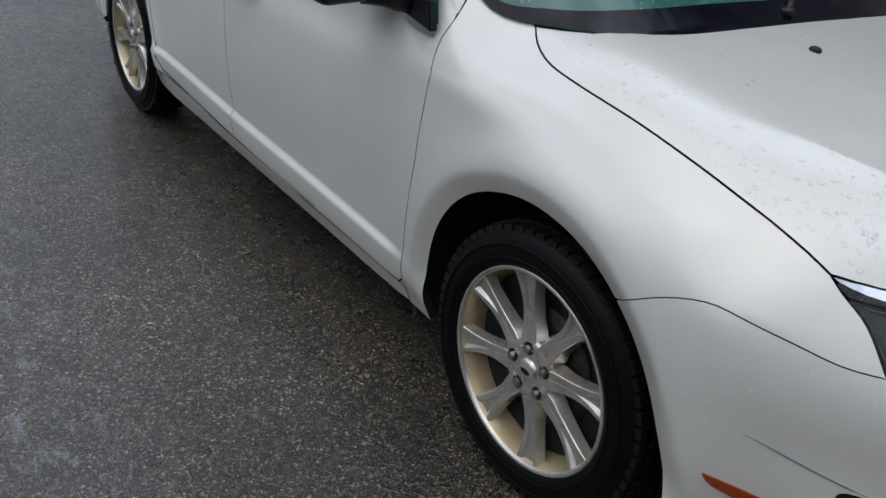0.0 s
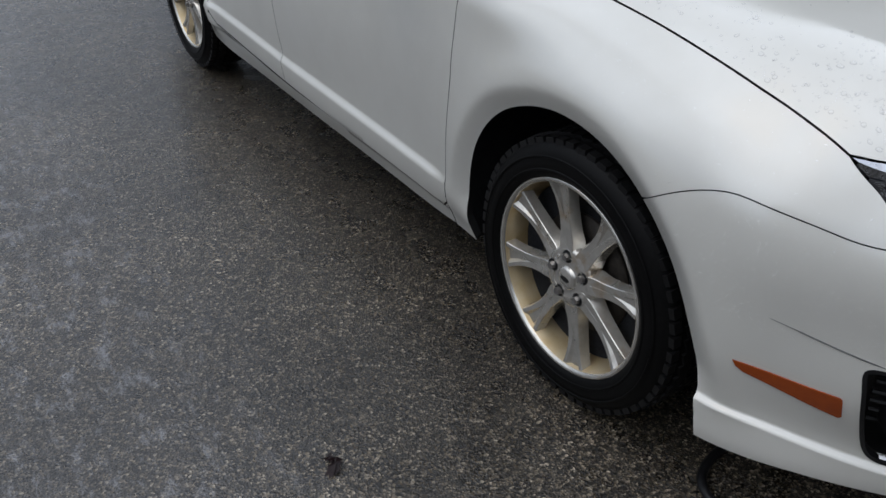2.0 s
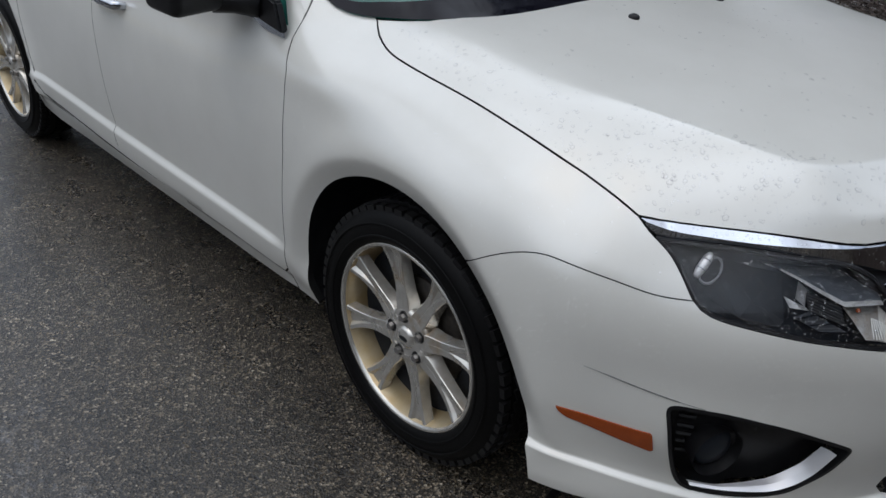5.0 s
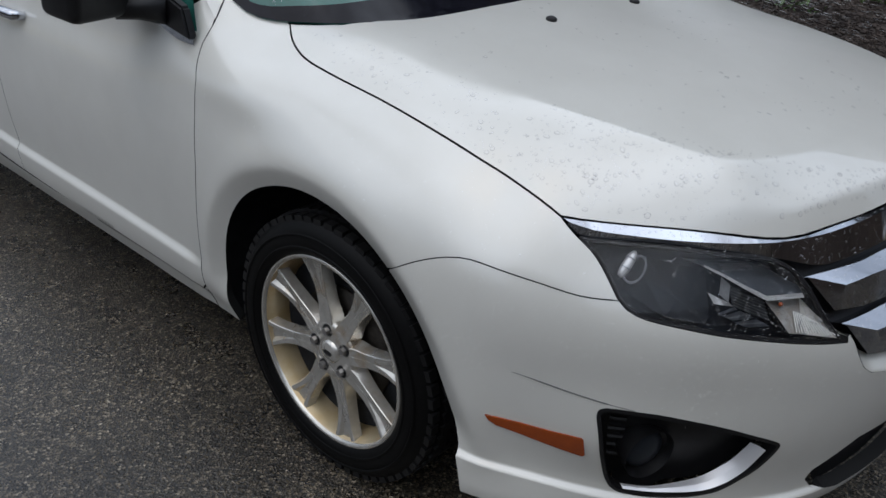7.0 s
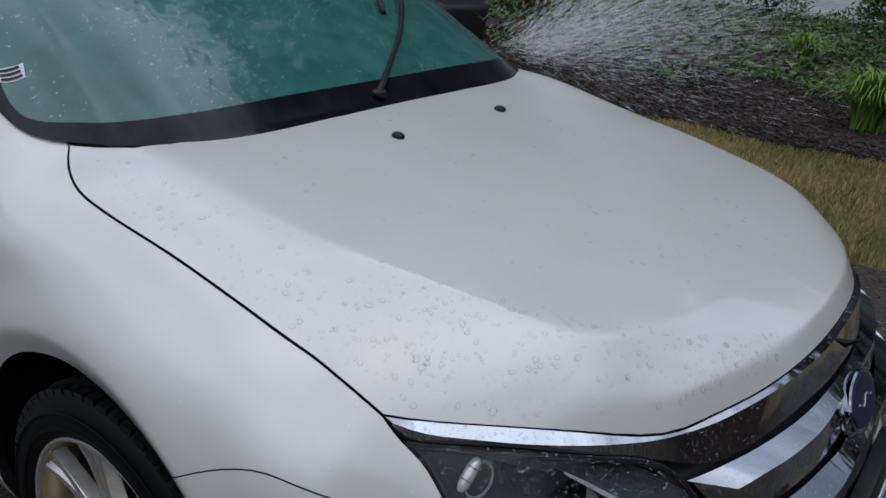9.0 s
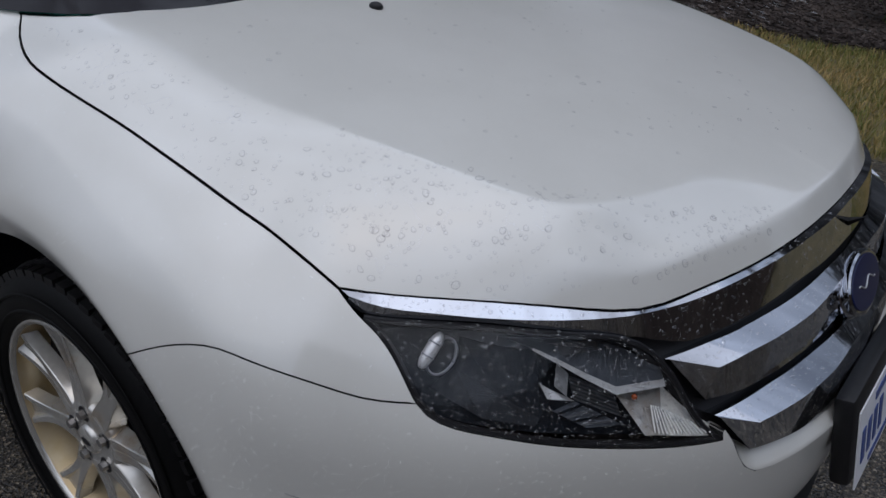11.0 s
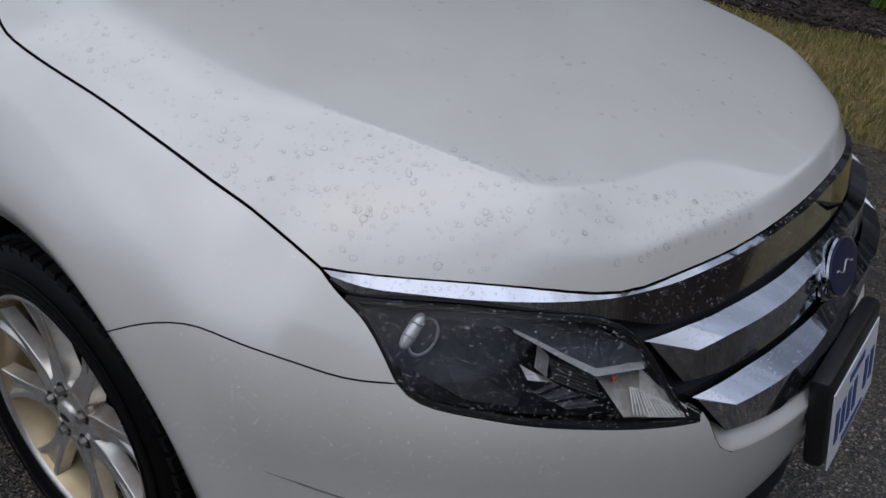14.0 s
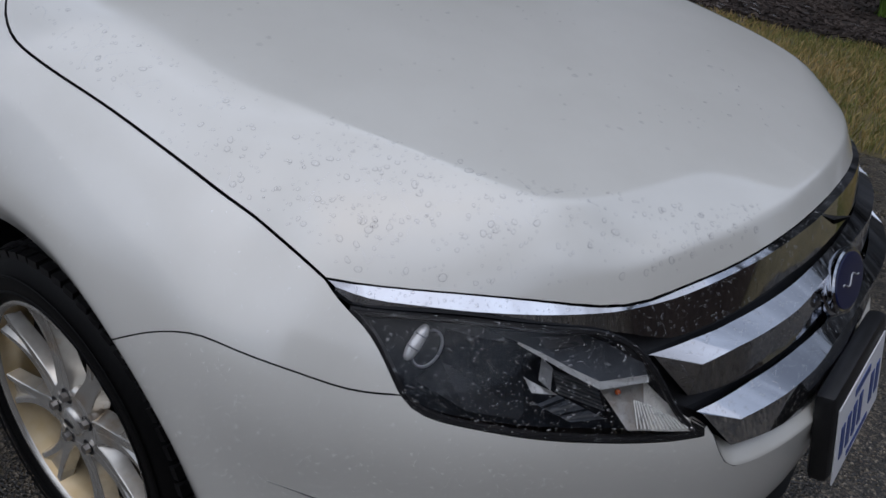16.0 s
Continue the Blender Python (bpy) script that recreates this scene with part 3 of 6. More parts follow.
# front bumper
JOINT = flow(arch_points(0.0, 57, 57.1, 2)[:1] + A((0.240, 0.672), (0.283, 0.699), (0.344, 0.725), (0.375, 0.731), (0.426, 0.728), (0.522, 0.714), (0.576, 0.704), (0.630, 0.703)), 22)
LAMP_LOW = flow(JOINT[-1:] + A((0.645, 0.691), (0.671, 0.679), (0.717, 0.669), (0.775, 0.657), (0.848, 0.643), (0.915, 0.631)) + B((-0.449, 0.627)), 24)
GRILLE_EDGE = B((-0.4475, 0.639), (-0.443, 0.644), (-0.432, 0.635), (-0.421, 0.615), (-0.407, 0.595), (-0.384, 0.579), (-0.342, 0.571), (-0.269, 0.565), (-0.100, 0.558))
GRILLE_LOW = [(s_, z_ - d_) for (s_, z_), d_ in zip(GRILLE_EDGE, (0.0, 0.002, 0.012, 0.022, 0.027, 0.029, 0.029, 0.028, 0.028))]
right = arch_points(0.0, -16, 56.5, 22) + JOINT + LAMP_LOW[1:] + GRILLE_LOW
low = A((0.60, 0.222), (0.75, 0.220)) + B((-0.5, 0.215), (-0.25, 0.207))


def flip(loop):
    return [(2 * S_END - s, z) for s, z in reversed(loop)]


def rounded(loop, times=2):
    """A closed loop with its corners cut round."""
    p = np.asarray(loop, float)
    for _ in range(times):
        q = np.roll(p, -1, axis=0)
        p = np.stack([0.8 * p + 0.2 * q, 0.2 * p + 0.8 * q], 1).reshape(-1, 2)
    return [(float(a), float(b)) for a, b in p]


fog = A((0.646, 0.485), (0.657, 0.441), (0.664, 0.387), (0.670, 0.323), (0.681, 0.295), (0.706, 0.282), (0.767, 0.279), (0.803, 0.281), (0.837, 0.291), (0.879, 0.343), (0.903, 0.404),
        (0.901, 0.415), (0.823, 0.463), (0.743, 0.488), (0.660, 0.493))
fog = rounded(fog)
intake = B((-0.434, 0.285), (-0.427, 0.308), (-0.331, 0.367), (-0.143, 0.378))
intake_low = B((-0.168, 0.231), (-0.340, 0.235), (-0.413, 0.261))
bumper_loop = right + [(S_END, 0.529)] + flip(right) + flip(low)[::-1] + [(S_END, 0.205)] + low[::-1]
intake_loop = intake + [(S_END, 0.392)] + flip(intake) + flip(intake_low) + [(S_END, 0.232)] + intake_low
_chin = [(s, 0.309 - 0.05 * float(step((outline(s)[0] - 0.43) / 0.5)) + o) for s in np.arange(float(sx(0.33)), S_END, 0.010) for o in (0.003, 0.0, -0.003, -0.006, -0.009, -0.013)]
chin_rows = _chin + [(2 * S_END - s, z) for s, z in _chin]
front_bumper = panel("front_bumper", nose, bumper_loop, PAINT, car, grid=0.014, gap=0.0007, depth=0.03, holes=[fog, flip(fog), intake_loop], lines=chin_rows)


def both_sides(name, loop, mat, parent, **more):
    return [panel(name, side, loop, mat, parent, mirror=m, **more) for m in (False, True)]


door_front = [(-0.481, 0.314), (-0.469, 0.526), (-0.462, 0.664), (-0.464, 0.776), (-0.469, 0.868), (-0.504, 0.940)]
door_mid = [(-1.53, 0.313), (-1.537, 0.353), (-1.576, 0.492), (-1.601, 0.640), (-1.629, 0.763), (-1.653, 0.968)]
door_back = [(-2.20, 0.350), (-2.255, 0.395), (-2.31, 0.50), (-2.365, 0.62), (-2.405, 0.75), (-2.42, 0.985)]
LAMP_SIDE = flow(SEAM[-1:] + A((0.526, 0.795), (0.559, 0.774), (0.603, 0.733)) + JOINT[-1:], 12)
wing_loop = arch_points(0.0, 57.5, 195, 36) + A((-0.386, 0.230), (-0.479, 0.233), *door_front, (-0.511, 0.985), (-0.528, 1.052), (-0.500, 1.036), (-0.468, 1.022), (-0.436, 1.013), (-0.402, 1.009), (-0.366, 1.009)) + SEAM + LAMP_SIDE[1:] + JOINT[-2:0:-1]
both_sides("front_wing", wing_loop, PAINT, car, grid=0.013, gap=0.0016, depth=0.022)
front_loop = A((-0.510, 0.288), *door_front, (-0.509, 0.975), (-0.520, 1.005), (-0.560, 1.035), (-0.600, 1.000), (-0.660, 0.958), (-1.1, 0.957), *door_mid[::-1], (-1.1, 0.303), (-0.75, 0.294))
ledge_rows = [(float(sx(x)), float(np.interp(x, [-2.2, -1.5, -0.9, -0.45], [0.430, 0.407, 0.400, 0.394])) + o) for x in np.arange(-2.4, -0.45, 0.012) for o in (0.008, 0.001, -0.006, -0.013, -0.020, -0.027, -0.035)]
front_doors = both_sides("front_door", front_loop, PAINT, car, gap=0.0013, depth=0.02, lines=ledge_rows)
rear_loop = A(*door_mid, (-2.1, 0.978), *door_back[::-1], (-1.9, 0.330))
rear_doors = both_sides("rear_door", rear_loop, PAINT, car, gap=0.0013, depth=0.02, lines=ledge_rows)
sill_loop = A((-0.481, 0.236), (-0.479, 0.312), (-0.510, 0.286), (-0.75, 0.291), (-1.1, 0.300), (-1.53, 0.310), (-1.9, 0.327), (-2.20, 0.347), (-2.245, 0.385), (-2.325, 0.385), (-2.36, 0.30), (-2.36, 0.245), (-2.2, 0.226), (-1.4, 0.224), (-0.7, 0.226))
both_sides("sill", sill_loop, PAINT, car, depth=0.04)
tail = [(0.0, 0.30), (0.0, 1.0)]
quarter_loop = arch_points(-2.728, 181, -14) + A(*door_back[1:], (-2.800, 1.000), (-3.200, 0.995)) + [(float(sx(-3.7)), 0.99), (0.0, 0.98), (0.0, 0.30), (float(sx(-3.7)), 0.27), (float(sx(-3.3)), 0.25)]
both_sides("rear_quarter_panel", quarter_loop, PAINT, car, grid=0.03, depth=0.02)

# wheel housings, then unseen black boxes added to block light through the body
for x0 in AXLES:
    for sgn in (-1, 1):
        bm = bmesh.new()
        ring = []
        for a in np.radians(np.linspace(-14, 194, 44)):
            r = float(arch_radius(a)) + 0.006
            px, pz = x0 + r * math.cos(a), ARCH_Z + r * math.sin(a)
            skin = -float(side(*A((px, pz))[0])[1])
            ring.append([bm.verts.new((px + (0.02 * math.cos(a) if k else 0), sgn * y, pz + (0.02 * math.sin(a) if k else 0))) for k, y in enumerate((skin - 0.010, skin - 0.035, 0.58))])
        for a, b in zip(ring, ring[1:]):
            for k in range(2):
                bm.faces.new((a[k], b[k], b[k + 1], a[k + 1])).smooth = True
        bm.faces.new([r[2] for r in ring])
        part("wheel_housing", bm, LINER, car, "black felt wheel housing")
for name, cx, cz, dx, dy, dz in (("floor_pan", -1.40, 0.30, 1.85, 1.60, 0.16), ("rear_panel", -3.35, 0.40, 0.45, 1.4, 0.3), ("front_undertray", 0.56, 0.36, 0.30, 1.2, 0.24), ("engine_block", 0.1, 0.42, 1.0, 1.08, 0.30), ("rear_axle_housing", -2.7, 0.42, 0.9, 1.08, 0.30)):
    bm = bmesh.new()
    box(bm, cx, 0, cz, dx, dy, dz, bevel=0.02)
    part(name, bm, LINER, car)


# ---- cabin ----
_u = np.array([0.0, 0.25, 0.5, 0.65, 0.75, 0.82, 0.87])
_foot = np.stack([-0.130 - 0.03 * _u**2 - 0.30 * _u**8, 0.778 * _u, 1.030 - 0.028 * _u**4], -1)
_corner = [(-0.285, 0.692, 1.011), (-0.337, 0.715, 1.006), (-0.375, 0.729, 1.004), (-0.418, 0.742, 1.006), (-0.455, 0.7495, 1.012), (-0.500, 0.7545, 1.029)]
_ws_foot = cubic(np.r_[_u, 0.90, 0.93, 0.95, 0.97, 0.985, 1.0], np.concatenate([_foot, _corner]))


def ws_base(u):
    """The lower edge of the windscreen, from the middle to the foot of the pillar."""
    return _ws_foot(np.abs(u))


def ws_top(u):
    u = np.abs(u)
    return np.stack([-0.98 - 0.07 * u**2, 0.60 * u, 1.405 - 0.028 * u**2], -1)


def screen(u, v):
    u, v = np.broadcast_arrays(np.asarray(u, float), np.asarray(v, float))
    b, t = ws_base(u), ws_top(u)
    p = b + (t - b) * v[..., None]
    p[..., 1] *= np.sign(u)
    p[..., 2] += 0.035 * np.sin(np.pi * np.clip(v, 0, 1))
    return p


def mirrored(points):
    return [(x, -y, z) for x, y, z in points]


def curve3(*pts, n=24):
    p = np.array(pts, float)
    s = np.r_[0, np.cumsum(np.linalg.norm(np.diff(p, axis=0), axis=1))]
    return [tuple(q) for q in cubic(s, p)(np.linspace(0, s[-1], n))]


_right = [(0.0, -0.03), (0.5, -0.03), (0.74, -0.014), (0.84, -0.004), (0.90, -0.003), (0.93, -0.002), (0.95, -0.002), (0.97, -0.002), (0.985, 0.0), (1.0, 0.005), (1.0, 0.5), (1.0, 0.99), (0.97, 1.0)]
ws_loop = [(-u, v) for u, v in _right[:0:-1]] + _right
windscreen = panel("windscreen", screen, ws_loop, GLASS, car, "green-tinted windscreen beaded with water", grid=0.02, gap=0.0, depth=0.006)
_hole = [(0.0, 0.076), (0.4, 0.076), (0.74, 0.070), (0.91, 0.058), (0.945, 0.052), (0.960, 0.051), (0.970, 0.054), (0.977, 0.064), (0.982, 0.082), (0.985, 0.12), (0.984, 0.20), (0.978, 0.96)]
glass_hole = [(-u, v) for u, v in _hole[:0:-1]] + _hole
panel("black_border", screen, ws_loop, FRIT, windscreen, "black printed band round the glass", grid=0.05, gap=0.0005, depth=0.0, sink=0.002, holes=[glass_hole])
for sgn in (1, -1):
    flipy = (lambda pts: pts) if sgn > 0 else mirrored
    edge = [(x, y, z - 0.002) for x, y, z in screen(np.full(20, -1.0), np.linspace(0.045, 1, 20))]
    outer = curve3((-0.513, -0.797, 0.990), (-0.62, -0.795, 1.12), (-0.85, -0.70, 1.285), (-1.06, -0.625, 1.378), n=20)
    inner = [(x - 0.01, y * 0.97, z - 0.03) for x, y, z in edge]
    crown = [((a[0] + b[0]) / 2, (a[1] + b[1]) / 2 - 0.002, (a[2] + b[2]) / 2 + 0.002) for a, b in zip(edge, outer)]
    part("front_pillar", strips([flipy(inner), flipy(edge), flipy(crown), flipy(outer)]), PAINT, car)
    belt = curve3((-0.52, -0.845, 0.965), (-1.2, -0.848, 0.968), (-2.0, -0.84, 0.995), (-2.75, -0.80, 1.02), n=40)
    rail = curve3((-0.62, -0.79, 1.10), (-0.95, -0.66, 1.325), (-1.3, -0.605, 1.385), (-1.9, -0.60, 1.385), (-2.4, -0.63, 1.30), (-2.75, -0.70, 1.12), n=40)
    part("side_window", strips([flipy(belt), flipy(rail)]), GLASS, car, "dark green side window glass")
    sill_low = [(x, y - 0.012, z - 0.03) for x, y, z in belt]
    part("belt_trim", strips([flipy(sill_low), flipy([(x, y - 0.012, z + 0.006) for x, y, z in belt]), flipy(belt)]), CHROME, car, "bright trim strip under the side windows")
    out_rail = curve3((-1.06, -0.60, 1.40), (-1.5, -0.58, 1.425), (-2.0, -0.58, 1.415), (-2.45, -0.60, 1.345), (-3.05, -0.66, 1.06), n=40)
    low_rail = curve3((-0.98, -0.655, 1.34), (-1.3, -0.61, 1.388), (-1.9, -0.605, 1.388), (-2.42, -0.64, 1.30), (-2.98, -0.78, 1.0), n=40)
    part("roof_rail", strips([flipy(low_rail), flipy(out_rail)]), PAINT, car)
bm = bmesh.new()
rows = []
for x, z in ((-0.98, 1.405), (-1.2, 1.432), (-1.55, 1.445), (-1.95, 1.435), (-2.3, 1.40), (-2.45, 1.37)):
    w = 0.60
    rows.append([bm.verts.new((x - 0.07 * (y / w) ** 2 if x > -1.1 else x, y, z - 0.03 * (y / w) ** 2)) for y in np.linspace(-w, w, 15)])
for a, b in zip(rows, rows[1:]):
    for k in range(14):
        bm.faces.new((a[k], a[k + 1], b[k + 1], b[k])).smooth = True
part("roof", bm, PAINT, car)
part("rear_window", strips([[(-2.45, y, 1.372 - 0.08 * y * y) for y in np.linspace(-0.6, 0.6, 13)], [(-3.08, y * 1.1, 1.07 - 0.02 * y * y) for y in np.linspace(-0.6, 0.6, 13)]]), GLASS, car, "dark rear window glass")
part("boot_lid", strips([[(-3.05, y, 1.075 - 0.05 * y * y) for y in np.linspace(-0.74, 0.74, 13)], [(-3.5, y, 1.07 - 0.05 * y * y) for y in np.linspace(-0.73, 0.73, 13)],
                         [(-3.80 + 0.1 * y * y, y, 1.045 - 0.05 * y * y) for y in np.linspace(-0.70, 0.70, 13)], [(-3.84 + 0.16 * y * y, y, 0.96) for y in np.linspace(-0.70, 0.70, 13)]]), PAINT, car)
for sgn in (1, -1):
    flipy = (lambda pts: pts) if sgn > 0 else mirrored
    part("rear_shoulder", strips([flipy([(-2.72, -0.80, 1.02), (-3.05, -0.74, 1.05), (-3.5, -0.73, 1.045), (-3.75, -0.70, 1.02)]), flipy([(-2.72, -0.845, 0.985), (-3.05, -0.825, 0.98), (-3.5, -0.76, 0.98), (-3.72, -0.66, 0.975)])]), PAINT, car)
bm = bmesh.new()
box(bm, -0.62, 0, 0.93, 0.75, 1.36, 0.14, bevel=0.03)
part("dashboard", bm, BLACK, car, "black dashboard under the windscreen")


# ---- wheels ----
TYRE_R, RIM_R, HUB_Z = 0.335, 0.2425, 0.337


def build_wheel():
    w = holder("wheel", "silver eight-spoke alloy wheel with a black all-season tyre", "", car)
    bm = bmesh.new()
    prof = [(0.236, -0.090), (0.243, -0.104), (0.256, -0.111), (0.276, -0.114), (0.292, -0.111), (0.306, -0.104), (0.318, -0.094), (0.327, -0.080), (0.331, -0.05), (0.331, 0.05),
            (0.329, 0.082), (0.315, 0.104), (0.28, 0.116), (0.238, 0.095)]
    lathe(bm, prof, (0, 0, 0), 96)
    tyre = part("tyre", smooth(bm, 50), RUBBER, w, "black tyre with blocked shoulder tread")
    bm = bmesh.new()
    for k in range(60):
        m = Matrix.Rotation(2 * math.pi * k / 60, 4, "Y")
        for sy_ in (-1, 1):
            box(bm, 0.3235, sy_ * 0.084, 0.0012 * (k % 3), 0.014, 0.022, 0.0245, m @ Matrix.Translation((0, 0, 0)) @ Matrix.Rotation(0.05, 4, "X"))
            box(bm, 0.3075, sy_ * 0.0980, 0.0012 * (k % 3), 0.020, 0.007, 0.0240, m @ Matrix.Rotation(-sy_ * 0.35, 4, "Z"))
        for y in (-0.047, 0.0, 0.047):
            box(bm, 0.3315, y, 0, 0.007, 0.034, 0.029, m @ Matrix.Rotation(0.3, 4, "X"))
    tread = part("tread", bm, WET_RUBBER, tyre, "tread blocks")
    bm = bmesh.new()
    for r, y in ((0.262, -0.1145), (0.292, -0.1150)):
        lathe(bm, [(r - 0.003, y + 0.002), (r, y - 0.0015), (r + 0.003, y + 0.002)], (0, 0, 0), 96, False)
    part("sidewall_ring", smooth(bm), RUBBER, tyre)
    bm = bmesh.new()
    lathe(bm, [(RIM_R, -0.090), (RIM_R + 0.001, -0.099), (RIM_R - 0.003, -0.1045), (RIM_R - 0.008, -0.103), (RIM_R - 0.013, -0.094), (0.224, -0.07), (0.214, -0.02), (0.212, 0.03), (0.218, 0.09), (0.228, 0.092), (0.224, 0.0), (0.236, -0.07)], (0, 0, 0), 96)
    rim = part("rim", smooth(bm, 50), BARREL, w, "cast rim stained with brake dust")
    bm = bmesh.new()
    lathe(bm, [(RIM_R + 0.0008, -0.090), (RIM_R + 0.0018, -0.0995), (RIM_R - 0.003, -0.1055), (RIM_R - 0.0088, -0.1038), (RIM_R - 0.0120, -0.0965)], (0, 0, 0), 96, False)
    part("rim_lip", smooth(bm, 35), ALLOY, rim, "bright silver outer lip of the rim")
    # eight spokes that part into two prongs, with a sunken web between the prongs and tall drafted sides
    knots = [0.050, 0.085, 0.110, 0.135, 0.165, 0.200, 0.238]
    front = cubic(knots, [0.0205, 0.0225, 0.0195, 0.0182, 0.0200, 0.0262, 0.0390])
    foot = cubic(knots, [0.0210, 0.0325, 0.0255, 0.0228, 0.0238, 0.0300, 0.0425])
    for k in range(8):
        m = Matrix.Rotation(-radians(14 + 45 * k), 4, "Y")
        bm = bmesh.new()
        rings = []
        for r in np.r_[np.linspace(0.050, 0.15, 9), np.linspace(0.158, 0.238, 11)]:
            u = (r - 0.050) / 0.188
            f, wd = float(front(r)), float(foot(r))
            y = -0.0895 + 0.007 * math.sin(math.pi * u) - 0.0075 * u**2
            web = float(step((r - 0.128) / 0.09))
            dip, half = 0.0085 * web, f * (0.06 + 0.60 * float(step((r - 0.120) / 0.11)))
            low, deep = y + 0.011 - 0.003 * u, y + 0.030 - 0.006 * u
            cut = [(-wd - 0.001, deep), (-wd * 0.35 - f * 0.65, low), (-f, y + 0.0020), (-f + 0.0016, y), (-half, y + 0.0004), (-half * 0.55, y + dip), (half * 0.55, y + dip), (half, y + 0.0004), (f - 0.0016, y), (f, y + 0.0020), (wd * 0.35 + f * 0.65, low), (wd + 0.001, deep)]
            rings.append([bm.verts.new(m @ Vector((r, yy, zz))) for zz, yy in cut])
        n = len(rings[0])
        for a, b in zip(rings, rings[1:]):
            for i in range(n - 1):
                bm.faces.new((a[i], b[i], b[i + 1], a[i + 1]))
            bm.faces.new((a[n - 1], b[n - 1], b[0], a[0]))
        bm.faces.new(rings[0])
        bm.faces.new(rings[-1][::-1])
        bmesh.ops.recalc_face_normals(bm, faces=bm.faces)
        part("spoke", smooth(bm, 9), ALLOY, rim)
    bm = bmesh.new()
    lathe(bm, [(0.0, -0.087), (0.03, -0.088), (0.064, -0.0885), (0.072, -0.0870), (0.078, -0.080), (0.081, -0.05), (0.0, -0.04)], (0, 0, 0), 48, False)
    hub = part("hub", smooth(bm, 40), ALLOY, w)
    bm = bmesh.new()
    lathe(bm, [(0.0, -0.098), (0.020, -0.097), (0.027, -0.094), (0.030, -0.086)], (0, 0, 0), 32, False)
    cap = part("centre_cap", smooth(bm, 60), ALLOY, hub, "silver centre cap with a dark oval emblem")
    for k in range(5):
        a = radians(100 + 72 * k)
        bm = bmesh.new()
        bmesh.ops.create_cone(bm, cap_ends=True, segments=6, radius1=0.0105, radius2=0.009, depth=0.016, matrix=Matrix.Translation((0.054 * math.cos(a), -0.091, 0.054 * math.sin(a))) @ Matrix.Rotation(radians(90), 4, "X"))
        nut = part("wheel_nut", bm, NUT, hub, "chrome hexagonal wheel nut")
        # flat black disc, the shade of the nut's pocket put into colour
        bm = bmesh.new()
        lathe(bm, [(0.0, -0.0890), (0.0155, -0.0890), (0.0165, -0.086)], (0.054 * math.cos(a), 0, 0.054 * math.sin(a)), 20, False)
        part("nut_recess", bm, BLACK, hub)
    bm = bmesh.new()
    lathe(bm, [(0.05, -0.043), (0.145, -0.043), (0.145, -0.030), (0.05, -0.030)], (0, 0, 0), 48)
    part("brake_disc", smooth(bm, 40), DARKSTEEL, w, "dark rusty brake disc")
    # black disc added for the brake parts and the shade deep inside the wheel
    bm = bmesh.new()
    lathe(bm, [(0.0, -0.034), (0.150, -0.034), (0.190, -0.036), (0.2155, -0.038), (0.2155, 0.035), (0.0, 0.035)], (0, 0, 0), 40, False)
    part("inner_shield", bm, LINER, w)
    bm = bmesh.new()
    bmesh.ops.create_circle(bm, cap_ends=True, segments=24, radius=1, matrix=Matrix.Translation((0, -0.0985, 0)) @ Matrix.Rotation(radians(90), 4, "X") @ Matrix.Diagonal((0.0145, 0.0068, 1, 1)))
    bmesh.ops.solidify(bm, geom=bm.faces[:], thickness=0.001)
    part("cap_emblem", bm, BLACK, hub, "dark oval emblem")
    return w


NUT = material("dull_plated_steel", (0.38, 0.37, 0.36), 0.3, 0.9)
BARREL = mottled("dusty_rim", (0.42, 0.26, 0.075), (0.62, 0.54, 0.38), 9, 0.36, 0, metal=0.45)
wheel = build_wheel()
wheel.matrix_basis = pose(0.0, -0.800, HUB_Z)
copy_thing(wheel, pose(AXLES[1], -0.800, HUB_Z))
copy_thing(wheel, pose(0.0, 0.800, HUB_Z, 0, 0, 180))
copy_thing(wheel, pose(AXLES[1], 0.800, HUB_Z, 0, 0, 180))

# ---- nose: lamps, grille, trims ----
def out_from(s, z, d):
    """A point d in front of the skin."""
    e = 1e-4
    p = nose(s, z)
    n = np.cross(nose(s + e, z) - p, nose(s, z + e) - p)
    return p + n / np.linalg.norm(n) * d


def along(points, d, n=40):
    """A smooth curve over the nose through (length, height) points, d in front of the skin."""
    p = np.array(points, float)
    k = np.r_[0, np.cumsum(np.hypot(*np.diff(p, axis=0).T))]
    q = np.stack([np.interp(np.linspace(0, k[-1], n), k, p[:, i]) for i in (0, 1)], 1)
    q[1:-1] = (q[:-2] + 2 * q[1:-1] + q[2:]) / 4
    ds = np.interp(np.linspace(0, 1, n), np.linspace(0, 1, len(d)), d) if isinstance(d, (list, tuple)) else np.full(n, d)
    return [tuple(out_from(s, z, dd)) for (s, z), dd in zip(q, ds)]


def whole(half):
    """A half curve on the right, with its mirror image, from right to left."""
    return list(half) + [(x, -y, z) for x, y, z in reversed(half[:-1])]


grille = holder("grille", "three-bar chrome grille with a blue oval badge", "", car)
backing = A((0.811, 0.767)) + B((-0.414, 0.783), (-0.208, 0.808), (0.000, 0.814))
back_low = B((-0.052, 0.560), (-0.267, 0.574), (-0.395, 0.586), (-0.437, 0.624))
back_loop = backing[:-1] + [(S_END, 0.815)] + flip(backing[:-1]) + flip(back_low[1:]) + [(S_END, 0.558)] + back_low[1:]
panel("grille_backing", nose, back_loop, BLACK, grille, "black grille insert", grid=0.03, gap=0.0, depth=0.0, sink=-0.035)

